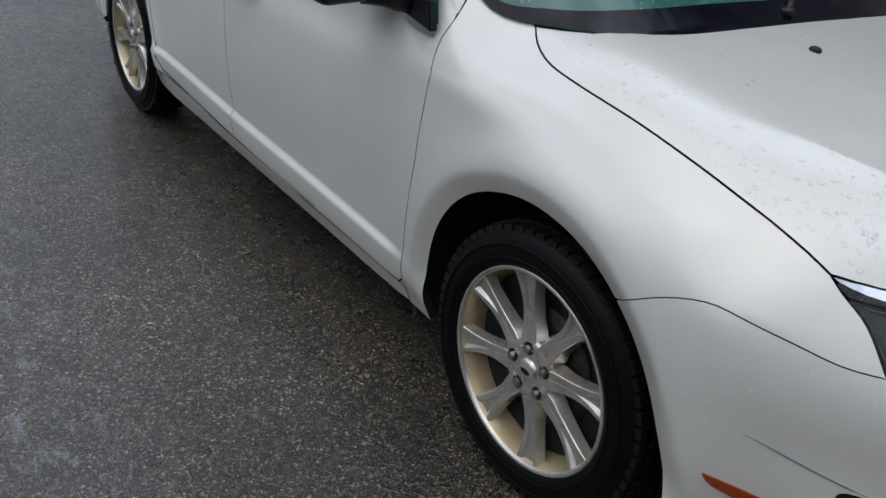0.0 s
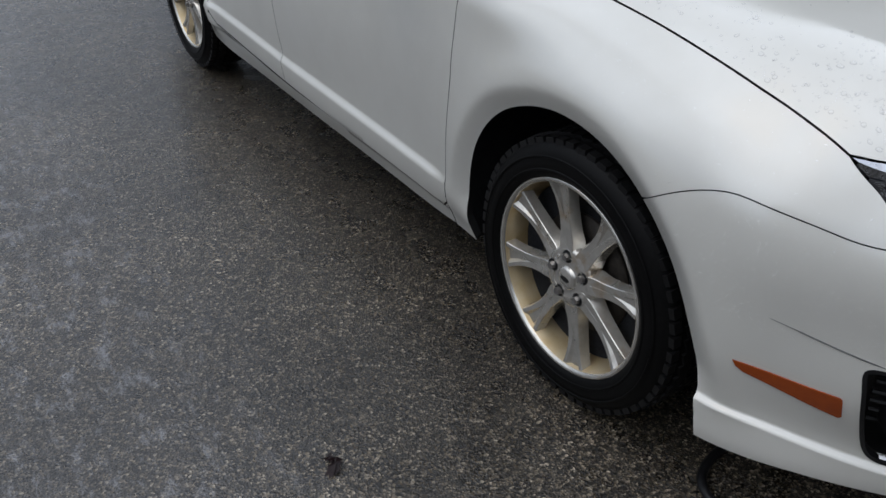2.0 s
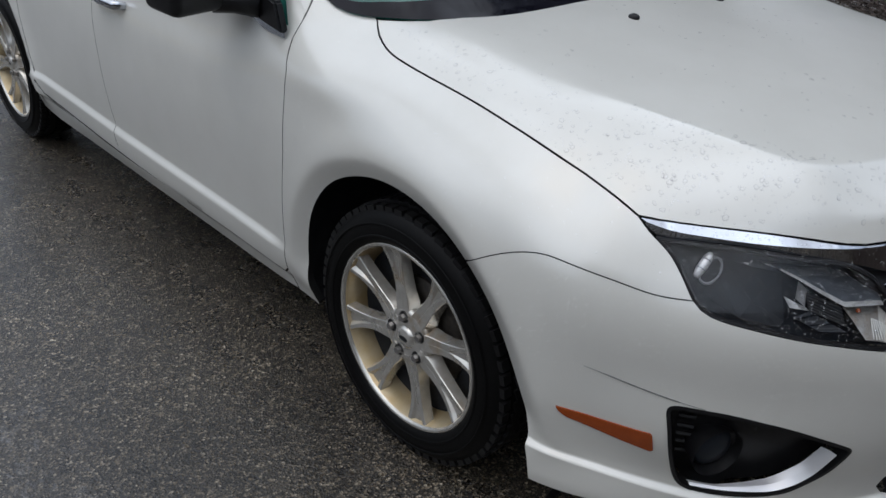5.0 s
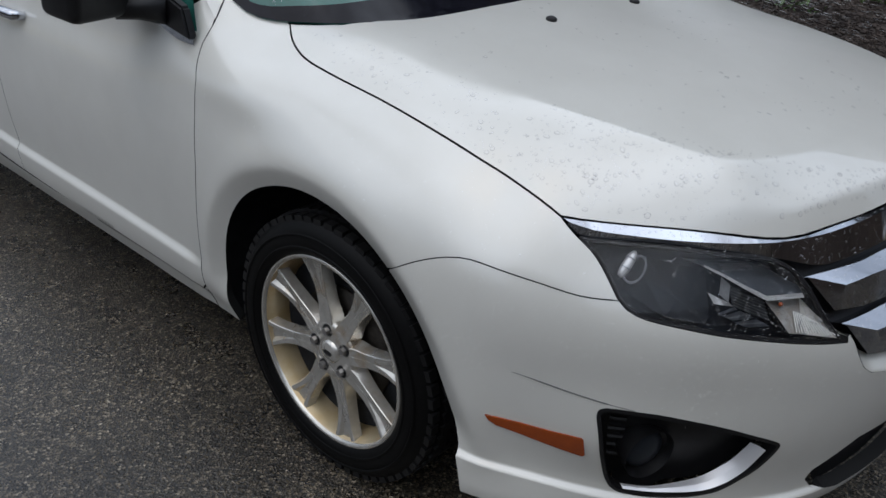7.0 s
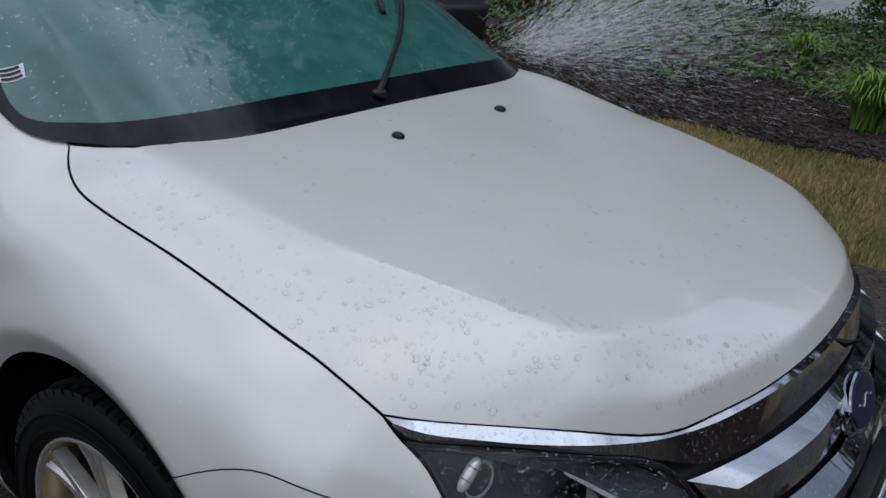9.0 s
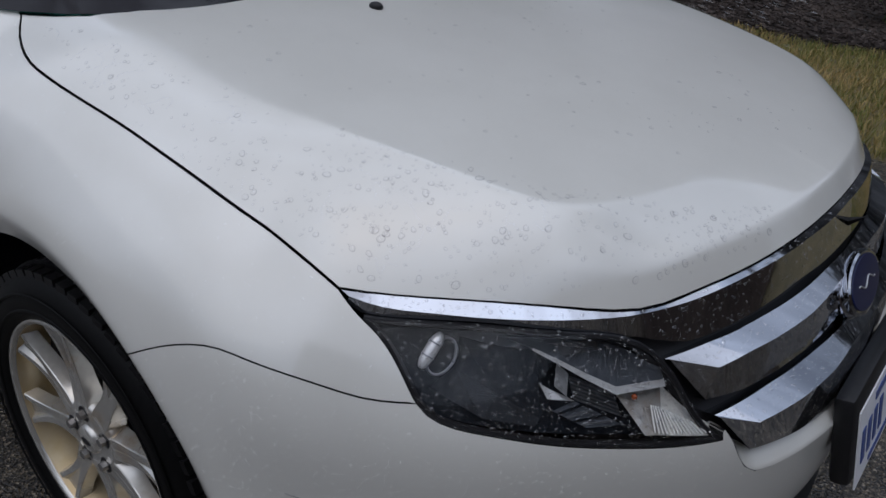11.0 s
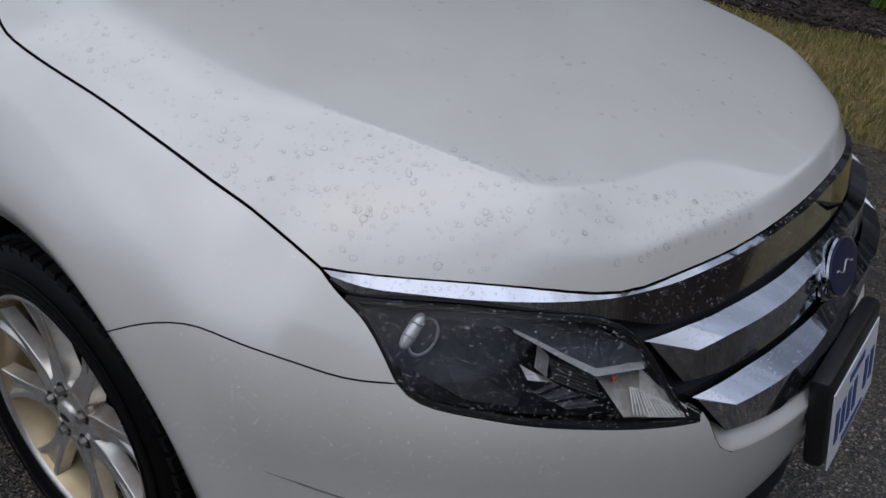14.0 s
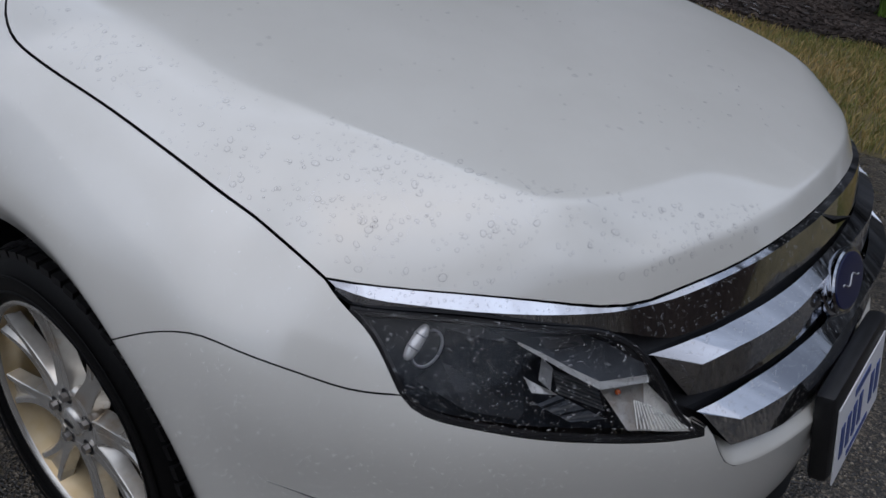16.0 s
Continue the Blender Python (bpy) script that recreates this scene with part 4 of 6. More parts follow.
# the bright strip over the lamps, which runs on as the grille's top bar
top_edge = [SEAM[-1]] + LIP
top_edge = [(s, z + 0.0012) for s, z in top_edge]
low_edge = A((0.506, 0.806), (0.526, 0.795), (0.572, 0.793), (0.661, 0.792), (0.748, 0.783), (0.808, 0.773)) + B((-0.450, 0.755), (-0.347, 0.766), (-0.205, 0.786), (0.000, 0.792))
mid_edge = A((0.506, 0.812), (0.550, 0.802), (0.648, 0.797), (0.735, 0.7955), (0.795, 0.7955)) + B((-0.421, 0.8035), (-0.317, 0.818), (-0.173, 0.8355), (0.000, 0.8405))
c_top, c_mid, c_low = along(top_edge, -0.003), along(mid_edge, [0.002, 0.003, 0.004, 0.009, 0.010]), along(low_edge, [-0.007, -0.007, -0.008, -0.003, -0.002])
c_back = along(low_edge, -0.04)
top_bar = part("top_bar", strips([whole(c) for c in (c_top, c_mid, c_low, c_back)]), CHROME, grille, "wet chrome top bar running out over the headlamps")


def bar(top, ridge, low, proud, drop):
    tip = np.array(out_from(*top[0], 0.0))
    t, r, l = along(top, -0.012), along(ridge, proud), along(low, drop)
    tb, lb = along(top, -0.04), along(low, -0.04)
    bm = strips([whole(c) for c in (tb, t, r, l, lb)])
    for sgn in (1, -1):
        f = [bm.verts.new((p[0], sgn * p[1], p[2])) for p in (tip, r[0], l[0])]
        bm.faces.new(f if sgn < 0 else f[::-1])
        f = [bm.verts.new((p[0], sgn * p[1], p[2])) for p in (tip, t[0], r[0])]
        bm.faces.new(f)
    return part("chrome_bar", bm, CHROME, grille, "wedge-shaped chrome grille bar")


bar(B((-0.484, 0.741), (-0.407, 0.750), (-0.290, 0.759), (-0.114, 0.770), (0.000, 0.772)), B((-0.431, 0.722), (-0.367, 0.730), (-0.229, 0.739), (-0.103, 0.747), (0.000, 0.749)),
    B((-0.455, 0.685), (-0.391, 0.683), (-0.258, 0.691), (-0.121, 0.694), (0.000, 0.693)), [0.014, 0.014, 0.010, 0.0, -0.004], [-0.008, -0.009, -0.013, -0.021, -0.025])
bar(B((-0.447, 0.660), (-0.337, 0.675), (-0.212, 0.683), (0.000, 0.686)), B((-0.399, 0.644), (-0.276, 0.650), (-0.118, 0.656), (0.000, 0.654)),
    B((-0.395, 0.590), (-0.271, 0.573), (-0.074, 0.544), (0.000, 0.562)), [0.016, 0.016, 0.010, 0.0, -0.004], [-0.006, -0.007, -0.012, -0.018, -0.020])

# rolled ledge of the bumper under the lowest bar
_upper = GRILLE_EDGE + [(S_END, 0.557)]
_lower = GRILLE_LOW + [(S_END, 0.529)]
_rows = [(0.0, 0.0004), (0.08, -0.0002), (0.20, -0.003), (0.6, -0.013), (1.0, -0.024), (1.15, -0.045)]
ledge = strips([whole(along([(p[0] + (q[0] - p[0]) * u, p[1] + (q[1] - p[1]) * u) for p, q in zip(_lower, _upper)], d, 60)) for u, d in _rows])
bmesh.ops.remove_doubles(ledge, verts=ledge.verts[:], dist=1e-5)
bmesh.ops.recalc_face_normals(ledge, faces=ledge.faces[:])
part("bumper_ledge", ledge, PAINT, front_bumper)
# badge
SATIN = material("satin_silver", (0.55, 0.56, 0.58), 0.4, 0.6)
badge = holder("badge", "oval chrome-rimmed dark blue badge", "", grille)
BT = pose(0.998, 0, 0.716, 0, 62, 0)


def ovals(rows, n=56):
    """Rings of ovals (half height, half width, how far out) joined along the badge's axis."""
    bm = bmesh.new()
    rings = [[bm.verts.new(BT @ Vector((-a * math.cos(k), b * math.sin(k), d))) for k in np.linspace(0, 2 * math.pi, n + 1)[:-1]] for a, b, d in rows]
    for p, q in zip(rings, rings[1:]):
        for k in range(n):
            bm.faces.new((p[k], p[(k + 1) % n], q[(k + 1) % n], q[k]))
    bm.faces.new(rings[-1])
    bmesh.ops.recalc_face_normals(bm, faces=bm.faces)
    return smooth(bm, 40)


part("badge_base", ovals([(0.058, 0.096, -0.055), (0.055, 0.093, -0.016), (0.050, 0.088, -0.012)]), CHROME, badge, "chrome badge housing")
part("badge_rim", ovals([(0.049, 0.087, -0.014), (0.052, 0.090, -0.008), (0.0515, 0.0895, -0.002), (0.048, 0.086, 0.001), (0.044, 0.082, 0.0)]), CHROME, badge, "chrome badge rim")
part("badge_face", ovals([(0.0435, 0.0815, 0.0005), (0.042, 0.080, 0.0022), (0.030, 0.060, 0.0032)]), BADGE, badge, "dark blue enamel oval")
bm = bmesh.new()
tube(bm, [tuple(BT @ Vector((-0.006 * math.sin(5 * k), 0.045 * k, 0.0036))) for k in np.linspace(-1, 1, 25)], 0.0016, 6)
part("badge_mark", smooth(bm, 60), SATIN, badge, "plain silver wave on the badge")

# headlamps
LAMP_TOP = flow(LAMP_LOW[-1:] + A((0.912, 0.666), (0.865, 0.724), (0.838, 0.750), (0.806, 0.770), (0.747, 0.782), (0.662, 0.790), (0.574, 0.792), (0.527, 0.794)), 30)
lamp_loop = LAMP_SIDE[3:] + LAMP_LOW[1:] + LAMP_TOP[1:-1]
SMOKE = material("smoked_bezel", (0.017, 0.021, 0.027), 0.36, 0.0, Specular_IOR_Level=0.25)
RIDGE = material("dark_bezel_ridge", (0.030, 0.036, 0.044), 0.42, 0.0, Specular_IOR_Level=0.25)
# the lens's wet haze over the bowl is put into this lighter grey
FLANK = material("haze_lifted_bezel", (0.125, 0.140, 0.160), 0.32)
SMOKE_GREY = material("grey_bezel", (0.23, 0.24, 0.255), 0.35, 0.2)
WINGGREY = material("satin_grey_metal", (0.50, 0.51, 0.52), 0.30, 0.1)
TARNISH = mottled("tarnished_reflector", (0.40, 0.31, 0.21), (0.72, 0.72, 0.70), 45, 0.25, 0.3, 0.003, metal=0.2)
# pale diffuse colours stand in for the sky that these parts mirror
REFLECT = material("lamp_reflector", (0.72, 0.72, 0.71), 0.18, 0.3)
BLADE = material("bright_lamp_trim", (0.80, 0.80, 0.78), 0.25, 0.1)
CORNER = mottled("faceted_reflector", (0.84, 0.81, 0.73), (0.97, 0.95, 0.89), 90, 0.2, 0.5, 0.004)
for mir in (False, True):
    lamp = holder("headlamp", "clear wraparound headlamp with dark bezel, beaded with water", "", car)
    panel("lens_cover", side, lamp_loop, CLEAR, lamp, "clear plastic lens cover", grid=0.03, gap=0.003, depth=0.0, mirror=mir, sink=0.0)
    panel("bezel", side, lamp_loop, SMOKE, lamp, "smoked inner bezel", grid=0.03, gap=-0.002, depth=0.0, mirror=mir, sink=-0.05)
    bm = bmesh.new()
    ring = [np.array(out_from(s, z, -0.006)) * (1, -1 if mir else 1, 1) for s, z in shrink(resample(lamp_loop, 0.02), 0.003)]
    tube(bm, [tuple(v) for v in ring + ring[:1]], 0.005, 6)
    part("lens_gasket", bm, BLACK, lamp, "black rubber lens seal")

    def on_lamp(x, z, d):
        p = np.array(out_from(*A((x, z))[0], d))
        return (float(p[0]), float(p[1]) * (-1 if mir else 1), float(p[2]))

    def facets(name, rows, mat, label=""):
        """Flat pieces between rows of points given as (x, height, depth)."""
        bm = strips([[on_lamp(*q) for q in row] for row in rows])
        bmesh.ops.solidify(bm, geom=bm.faces[:], thickness=0.002)
        return part(name, bm, mat, lamp, label)

    # small side bulb under its own clear cap near the wing
    a, b = Vector(on_lamp(0.619, 0.781, -0.020)), Vector(on_lamp(0.617, 0.741, -0.020))
    bm = bmesh.new()
    tube(bm, [tuple(a.lerp(b, k)) for k in (0.0, 0.06, 0.2, 0.5, 0.8, 0.94, 1.0)], [0.003, 0.006, 0.0088, 0.0098, 0.0088, 0.006, 0.003], 14)
    bulb = part("side_bulb", smooth(bm, 60), REFLECT, lamp, "small bright capsule-shaped side bulb")
    for k in (0.3, 0.66):
        bm = bmesh.new()
        d = (b - a).normalized()
        tube(bm, [tuple(a.lerp(b, k) - d * 0.001), tuple(a.lerp(b, k) + d * 0.001)], 0.0103, 14)
        part("bulb_band", smooth(bm, 60), SMOKE_GREY, bulb)
    c = Vector(on_lamp(0.633, 0.755, -0.030))
    u, v = (b - a).normalized(), Vector(on_lamp(0.650, 0.752, -0.030)) - c
    v = (v - u * v.dot(u)).normalized()
    bm = bmesh.new()
    tube(bm, [tuple(c + 0.017 * math.cos(k) * v + 0.027 * math.sin(k) * u) for k in np.linspace(0, 2 * math.pi, 29)], 0.0022, 6)
    part("bulb_ring", smooth(bm, 60), SMOKE_GREY, lamp, "grey ring round the side bulb")
    # long dark flank with a ridge falling towards the bowl
    facets("dark_flank", [[(0.641, 0.779, -0.050), (0.731, 0.763, -0.050), (0.775, 0.735, -0.048)], [(0.652, 0.744, -0.032), (0.710, 0.714, -0.026), (0.764, 0.685, -0.020)]], SMOKE)
    facets("lower_flank", [[(0.652, 0.744, -0.032), (0.710, 0.714, -0.026), (0.764, 0.685, -0.020)], [(0.636, 0.719, -0.034), (0.708, 0.683, -0.032), (0.766, 0.672, -0.030)]], RIDGE)
    # bright swept blade with its dark roof
    top_line = [(0.721, 0.766, -0.022), (0.750, 0.753, -0.017), (0.785, 0.735, -0.015), (0.820, 0.717, -0.012), (0.863, 0.718, -0.014)]
    facets("upper_blade", [top_line, [(0.721, 0.7635, -0.022), (0.751, 0.7480, -0.012), (0.786, 0.7285, -0.007), (0.821, 0.7090, -0.003), (0.865, 0.7105, -0.005)]], BLADE, "bright metal blade swept over the lamp bowl")
    facets("bowl_roof", [[(0.691, 0.778, -0.048), (0.740, 0.775, -0.048), (0.784, 0.772, -0.046), (0.815, 0.758, -0.042), (0.862, 0.730, -0.036)], top_line], FLANK)
    facets("roof_facet", [[(0.735, 0.770, -0.040), (0.784, 0.770, -0.041)], [(0.753, 0.756, -0.026), (0.794, 0.758, -0.036)]], SMOKE_GREY)
    facets("inner_wing", [[(0.753, 0.748, -0.024), (0.770, 0.735, -0.022)], [(0.764, 0.722, -0.030), (0.781, 0.709, -0.026)]], WINGGREY, "grey bowl wing")
    facets("wing_tip", [[(0.749, 0.725, -0.034), (0.764, 0.717, -0.030), (0.781, 0.709, -0.026)], [(0.764, 0.707, -0.030), (0.775, 0.705, -0.031), (0.793, 0.702, -0.034)]], REFLECT, "bright tip of the bowl wing")
    # stepped bowl and tray
    facets("bowl", [[(0.773, 0.733, -0.036), (0.825, 0.710, -0.028)], [(0.795, 0.702, -0.042), (0.850, 0.674, -0.036)]], FLANK)
    for k in range(6):
        w = 0.08 + 0.16 * k
        p, q = Vector((0.773, 0.733, -0.033)).lerp(Vector((0.795, 0.702, -0.039)), w), Vector((0.825, 0.710, -0.025)).lerp(Vector((0.850, 0.674, -0.033)), w)
        facets("bowl_step", [[tuple(p), tuple(q)], [(p.x + 0.001, p.y - 0.0022, p.z + 0.002), (q.x + 0.001, q.y - 0.0022, q.z + 0.002)]], SMOKE_GREY)
    facets("lower_tray", [[(0.777, 0.691, -0.034), (0.795, 0.701, -0.038)], [(0.817, 0.667, -0.024), (0.852, 0.665, -0.029)]], FLANK)
    for k in range(4):
        w = 0.12 + 0.22 * k
        p, q = Vector((0.777, 0.692, -0.032)).lerp(Vector((0.817, 0.668, -0.022)), w), Vector((0.795, 0.702, -0.036)).lerp(Vector((0.852, 0.666, -0.027)), w)
        facets("tray_slot", [[tuple(p), tuple(q)], [(p.x + 0.004, p.y - 0.0025, p.z + 0.001), (q.x + 0.004, q.y - 0.0025, q.z + 0.001)]], SMOKE_GREY if k % 2 else SMOKE)
    # ribbed corner lamp
    corner = [[(0.825, 0.709, -0.022), (0.846, 0.711, -0.026), (0.867, 0.711, -0.026), (0.898, 0.681, -0.022), (0.932, 0.648, -0.016)], [(0.838, 0.693, -0.012), (0.855, 0.690, -0.013), (0.875, 0.684, -0.013), (0.902, 0.667, -0.012), (0.932, 0.643, -0.010)], [(0.867, 0.656, -0.001), (0.878, 0.654, -0.001), (0.890, 0.651, -0.001), (0.910, 0.645, -0.001), (0.932, 0.637, -0.004)]]
    facets("signal_reflector", [row[:3] for row in corner], TARNISH, "grey reflector beside the corner lamp")
    corner_lamp = facets("corner_lamp", [row[2:] for row in corner], CORNER, "ribbed clear corner lamp")
    for k in range(15):
        w = k / 14
        p, q = (0.862 + 0.030 * w + 0.030 * w * w, 0.691 - 0.010 * w - 0.030 * w * w, -0.0095), (0.876 + 0.053 * w, 0.657 - 0.014 * w, -0.001)
        bm = bmesh.new()
        tube(bm, [on_lamp(*p), on_lamp(*q)], 0.0011, 6)
        part("lens_rib", bm, WHITE_LENS, corner_lamp)
    bm = bmesh.new()
    bmesh.ops.create_uvsphere(bm, u_segments=12, v_segments=8, radius=0.0045, matrix=Matrix.Translation(on_lamp(0.842, 0.703, -0.010)))
    part("signal_bulb", smooth(bm, 60), AMBER, lamp, "amber bulb behind the lens")

# side marker, fog pockets, intake
for mir in (False, True):
    panel("side_marker", side, A((0.461, 0.427), (0.468, 0.416), (0.482, 0.407), (0.556, 0.391), (0.632, 0.375), (0.637, 0.380), (0.633, 0.417), (0.629, 0.421), (0.546, 0.4235)), AMBER, front_bumper, "amber side marker lamp", grid=0.02, gap=0.0, depth=0.01, mirror=mir, sink=0.003)
    pocket = holder("fog_pocket", "black fog lamp pocket with a chrome blade", "", car)
    panel("pocket_back", side, fog, BLACK, pocket, grid=0.03, gap=-0.006, depth=0.0, mirror=mir, sink=-0.055)
    lip = panel("pocket_lip", side, shrink(resample(fog, 0.012), -0.004), BLACK, pocket, grid=0.02, gap=0.0, depth=0.012, mirror=mir, sink=0.001, holes=[shrink(resample(fog, 0.012), 0.0035)])
    rim_line = A((0.699, 0.291), (0.746, 0.287), (0.798, 0.287), (0.822, 0.291), (0.846, 0.309), (0.866, 0.338), (0.889, 0.397))
    in_line = A((0.694, 0.296), (0.741, 0.291), (0.789, 0.293), (0.812, 0.297), (0.831, 0.310), (0.856, 0.339), (0.879, 0.391))
    outer, inner = along(rim_line, -0.002, 28), along(in_line, [-0.012, -0.012, -0.020, -0.028, -0.030, -0.030, -0.030], 28)
    if mir:
        outer, inner = mirrored(outer), mirrored(inner)
    middle = [tuple((np.array(a) + np.array(b)) / 2 + np.array((0.001, 0, 0.002))) for a, b in zip(outer, inner)]
    part("chrome_blade", smooth(strips([outer, middle, inner]), 80), SATIN_CHROME, pocket, "curved chrome blade")
    sg = 1 if not mir else -1
    c = side(*A((0.734, 0.379))[0])
    m = Matrix.Translation((c[0] - 0.03, sg * (c[1] + 0.03), c[2])) @ Matrix.Rotation(radians(90), 4, "Y") @ Matrix.Rotation(sg * radians(25), 4, "X")
    bm = bmesh.new()
    bmesh.ops.create_cone(bm, cap_ends=False, segments=40, radius1=0.045, radius2=0.055, depth=0.05, matrix=m)
    part("lamp_ring", smooth(bm, 60), BLACK, pocket)
    bm = bmesh.new()
    bmesh.ops.create_uvsphere(bm, u_segments=32, v_segments=12, radius=0.045, matrix=m @ Matrix.Diagonal((1, 1, 0.35, 1)))
    part("fog_lamp", smooth(bm, 60), SMOKE, pocket, "round fog lamp glass")
    for k in range(6):
        z = 0.34 + 0.027 * k
        bm = bmesh.new()
        x1 = 0.72 + 0.10 * (0.47 - z) / 0.13
        tube(bm, [tuple(out_from(*A((x, z))[0], -0.045)) if not mir else tuple(np.array(out_from(*A((x, z))[0], -0.045)) * (1, -1, 1)) for x in np.linspace(0.672, 0.70, 4)] , 0.005, 6)
        part("louvre", bm, BLACK, pocket)
panel("intake_mesh", nose, intake_loop, BLACK, front_bumper, "black lower intake mesh", grid=0.03, gap=-0.005, depth=0.0, sink=-0.05)
for z in (0.30, 0.335, 0.37):
    bm = bmesh.new()
    tube(bm, [tuple(out_from(s, z, -0.03)) for s in np.linspace(B((-0.40, z))[0][0], 2 * S_END - B((-0.40, z))[0][0], 40)], 0.008, 6)
    part("intake_slat", bm, BLACK, front_bumper)

# number plate on its black bracket
plate = holder("number_plate", "white and blue number plate on a black bracket", "", car)
PT = pose(1.080, 0, 0.505, 0, -13, 0)
bm = bmesh.new()
box(bm, -0.012, 0, 0.004, 0.036, 0.345, 0.172, PT, bevel=0.012)
part("bracket", smooth(bm), BLACK, plate, "thick black plastic plate bracket")
bm = bmesh.new()
box(bm, 0.0085, 0, -0.018, 0.003, 0.305, 0.152, PT, bevel=0.001)
part("plate_sheet", bm, PLATE, plate, "pressed white metal sheet")
for k in range(7):
    y = -0.118 + 0.0395 * k
    if k == 4:
        continue
    bm = bmesh.new()
    box(bm, 0.0108, y, -0.022, 0.0015, 0.022, 0.064, PT)
    part("plate_mark", bm, BLUE, plate)
bm = bmesh.new()
box(bm, 0.0108, 0, 0.036, 0.0015, 0.10, 0.014, PT)
part("plate_band", bm, BLUE, plate)
bm = bmesh.new()
box(bm, 0.0108, 0, -0.078, 0.0015, 0.14, 0.010, PT)
part("plate_band", bm, BLUE, plate)

# washer jets
for y in (-0.194, 0.194):
    bm = bmesh.new()
    bmesh.ops.create_uvsphere(bm, u_segments=14, v_segments=8, radius=1, matrix=Matrix.Translation((0.033, y, float(hood_z(0.033, y)) + 0.003)) @ Matrix.Diagonal((0.016, 0.012, 0.009, 1)))
    jet = part("washer_jet", smooth(bm, 60), BLACK, car, "small black washer jet")

# wipers
wiper = holder("wiper", "black windscreen wiper resting on the wet glass", "", car)
_arm = [(-0.150, -0.045, 1.052), (-0.191, 0.023, 1.076), (-0.230, 0.085, 1.098), (-0.300, 0.193, 1.137), (-0.361, 0.269, 1.168), (-0.431, 0.344, 1.202), (-0.560, 0.440, 1.262)]
bm = bmesh.new()
tube(bm, curve3(*_arm, n=20), [0.0085] * 3 + [0.0062] * 17, 8)
part("wiper_arm", smooth(bm, 60), BLACK, wiper)
_rubber = [(-0.392, 0.232, 1.182), (-0.414, 0.247, 1.194), (-0.50, 0.305, 1.232), (-0.62, 0.385, 1.282), (-0.74, 0.45, 1.326)]
bm = bmesh.new()
tube(bm, curve3(*_rubber, n=14), 0.007, 8)
part("wiper_blade", smooth(bm, 60), BLACK, wiper)
bm = bmesh.new()
lathe(bm, [(0.0, -0.012), (0.013, -0.011), (0.017, -0.006), (0.018, 0.006), (0.0, 0.008)], (0, 0, 0), 20, False)
bm.transform(Matrix.Translation((-0.150, -0.047, 1.048)) @ Matrix.Rotation(radians(-80), 4, "X"))
part("wiper_pivot", smooth(bm, 60), BLACK, wiper)
# sticker inside the corner of the windscreen
sticker = panel("sticker", screen, [(-0.986, 0.139), (-0.948, 0.187), (-0.943, 0.235), (-0.987, 0.186)], PLATE, windscreen, "small white printed sticker", grid=0.02, gap=0.0, depth=0.0, sink=0.001)
for v in (0.0, 0.33, 0.66):
    panel("print_bar", screen, [(-0.982, 0.149 + 0.042 * v), (-0.951, 0.188 + 0.042 * v), (-0.950, 0.196 + 0.042 * v), (-0.982, 0.157 + 0.042 * v)], BLACK, sticker, grid=0.02, gap=0.0, depth=0.0, sink=0.003)
# hairline joint between the wing and the pillar
for sgn in (1, -1):
    bm = bmesh.new()
    tube(bm, [(x, sgn * y, z) for x, y, z in (tuple(side(*A(q)[0])) for q in ((-0.526, 1.046), (-0.522, 1.030), (-0.517, 1.010), (-0.512, 0.988)))], 0.0013, 5)
    part("pillar_joint", bm, BLACK, car)
# dark scratch along the bumper corner, run on as a crease's painted-in shade
bm = bmesh.new()
tube(bm, [tuple(out_from(s, z, 0.0)) for s, z in flow(A((0.497, 0.535), (0.53, 0.530), (0.575, 0.521), (0.625, 0.5105), (0.662, 0.503), (0.70, 0.4955)), 18)], [0.0005, 0.0006, 0.0008, 0.0010] + [0.0016] * 10 + [0.0007] * 4, 5)
part("scuff", bm, SCUFF_CREASE, front_bumper, "dark scratch in the paint and the shade of a crease")

# door mirrors and handles
for sgn in (1, -1):
    mm = holder("door_mirror", "door mirror with a black foot and housing", "", car)
    bm = bmesh.new()
    pts = [(-0.515, -0.850, 0.948), (-0.54, -0.848, 1.02), (-0.66, -0.842, 1.05), (-0.70, -0.848, 0.975)]
    a = [bm.verts.new((x, sgn * y, z)) for x, y, z in pts]
    b = [bm.verts.new((x, sgn * (y - 0.022), z)) for x, y, z in pts]
    bm.faces.new(b)
    for i in range(4):
        bm.faces.new((a[i], a[(i + 1) % 4], b[(i + 1) % 4], b[i]))
    bmesh.ops.recalc_face_normals(bm, faces=bm.faces)
    bmesh.ops.bevel(bm, geom=bm.edges[:], offset=0.006, segments=2, affect="EDGES")
    part("mirror_foot", smooth(bm, 30), BLACK, mm, "black plastic sail panel")
    bm = bmesh.new()
    box(bm, 0, 0, 0, 0.125, 0.235, 0.150)
    bmesh.ops.bevel(bm, geom=bm.edges[:], offset=0.026, segments=4, affect="EDGES", profile=0.5)
    bm.transform(pose(-0.70, sgn * -0.985, 1.064, 0, 6, sgn * 12))
    part("mirror_housing", smooth(bm, 60), BLACK, mm, "rounded black mirror housing")
    bm = bmesh.new()
    tube(bm, [(-0.62, sgn * -0.86, 1.0), (-0.66, sgn * -0.91, 1.005), (-0.69, sgn * -0.95, 1.01)], [0.035, 0.03, 0.035], 10)
    part("mirror_arm", smooth(bm, 60), BLACK, mm)
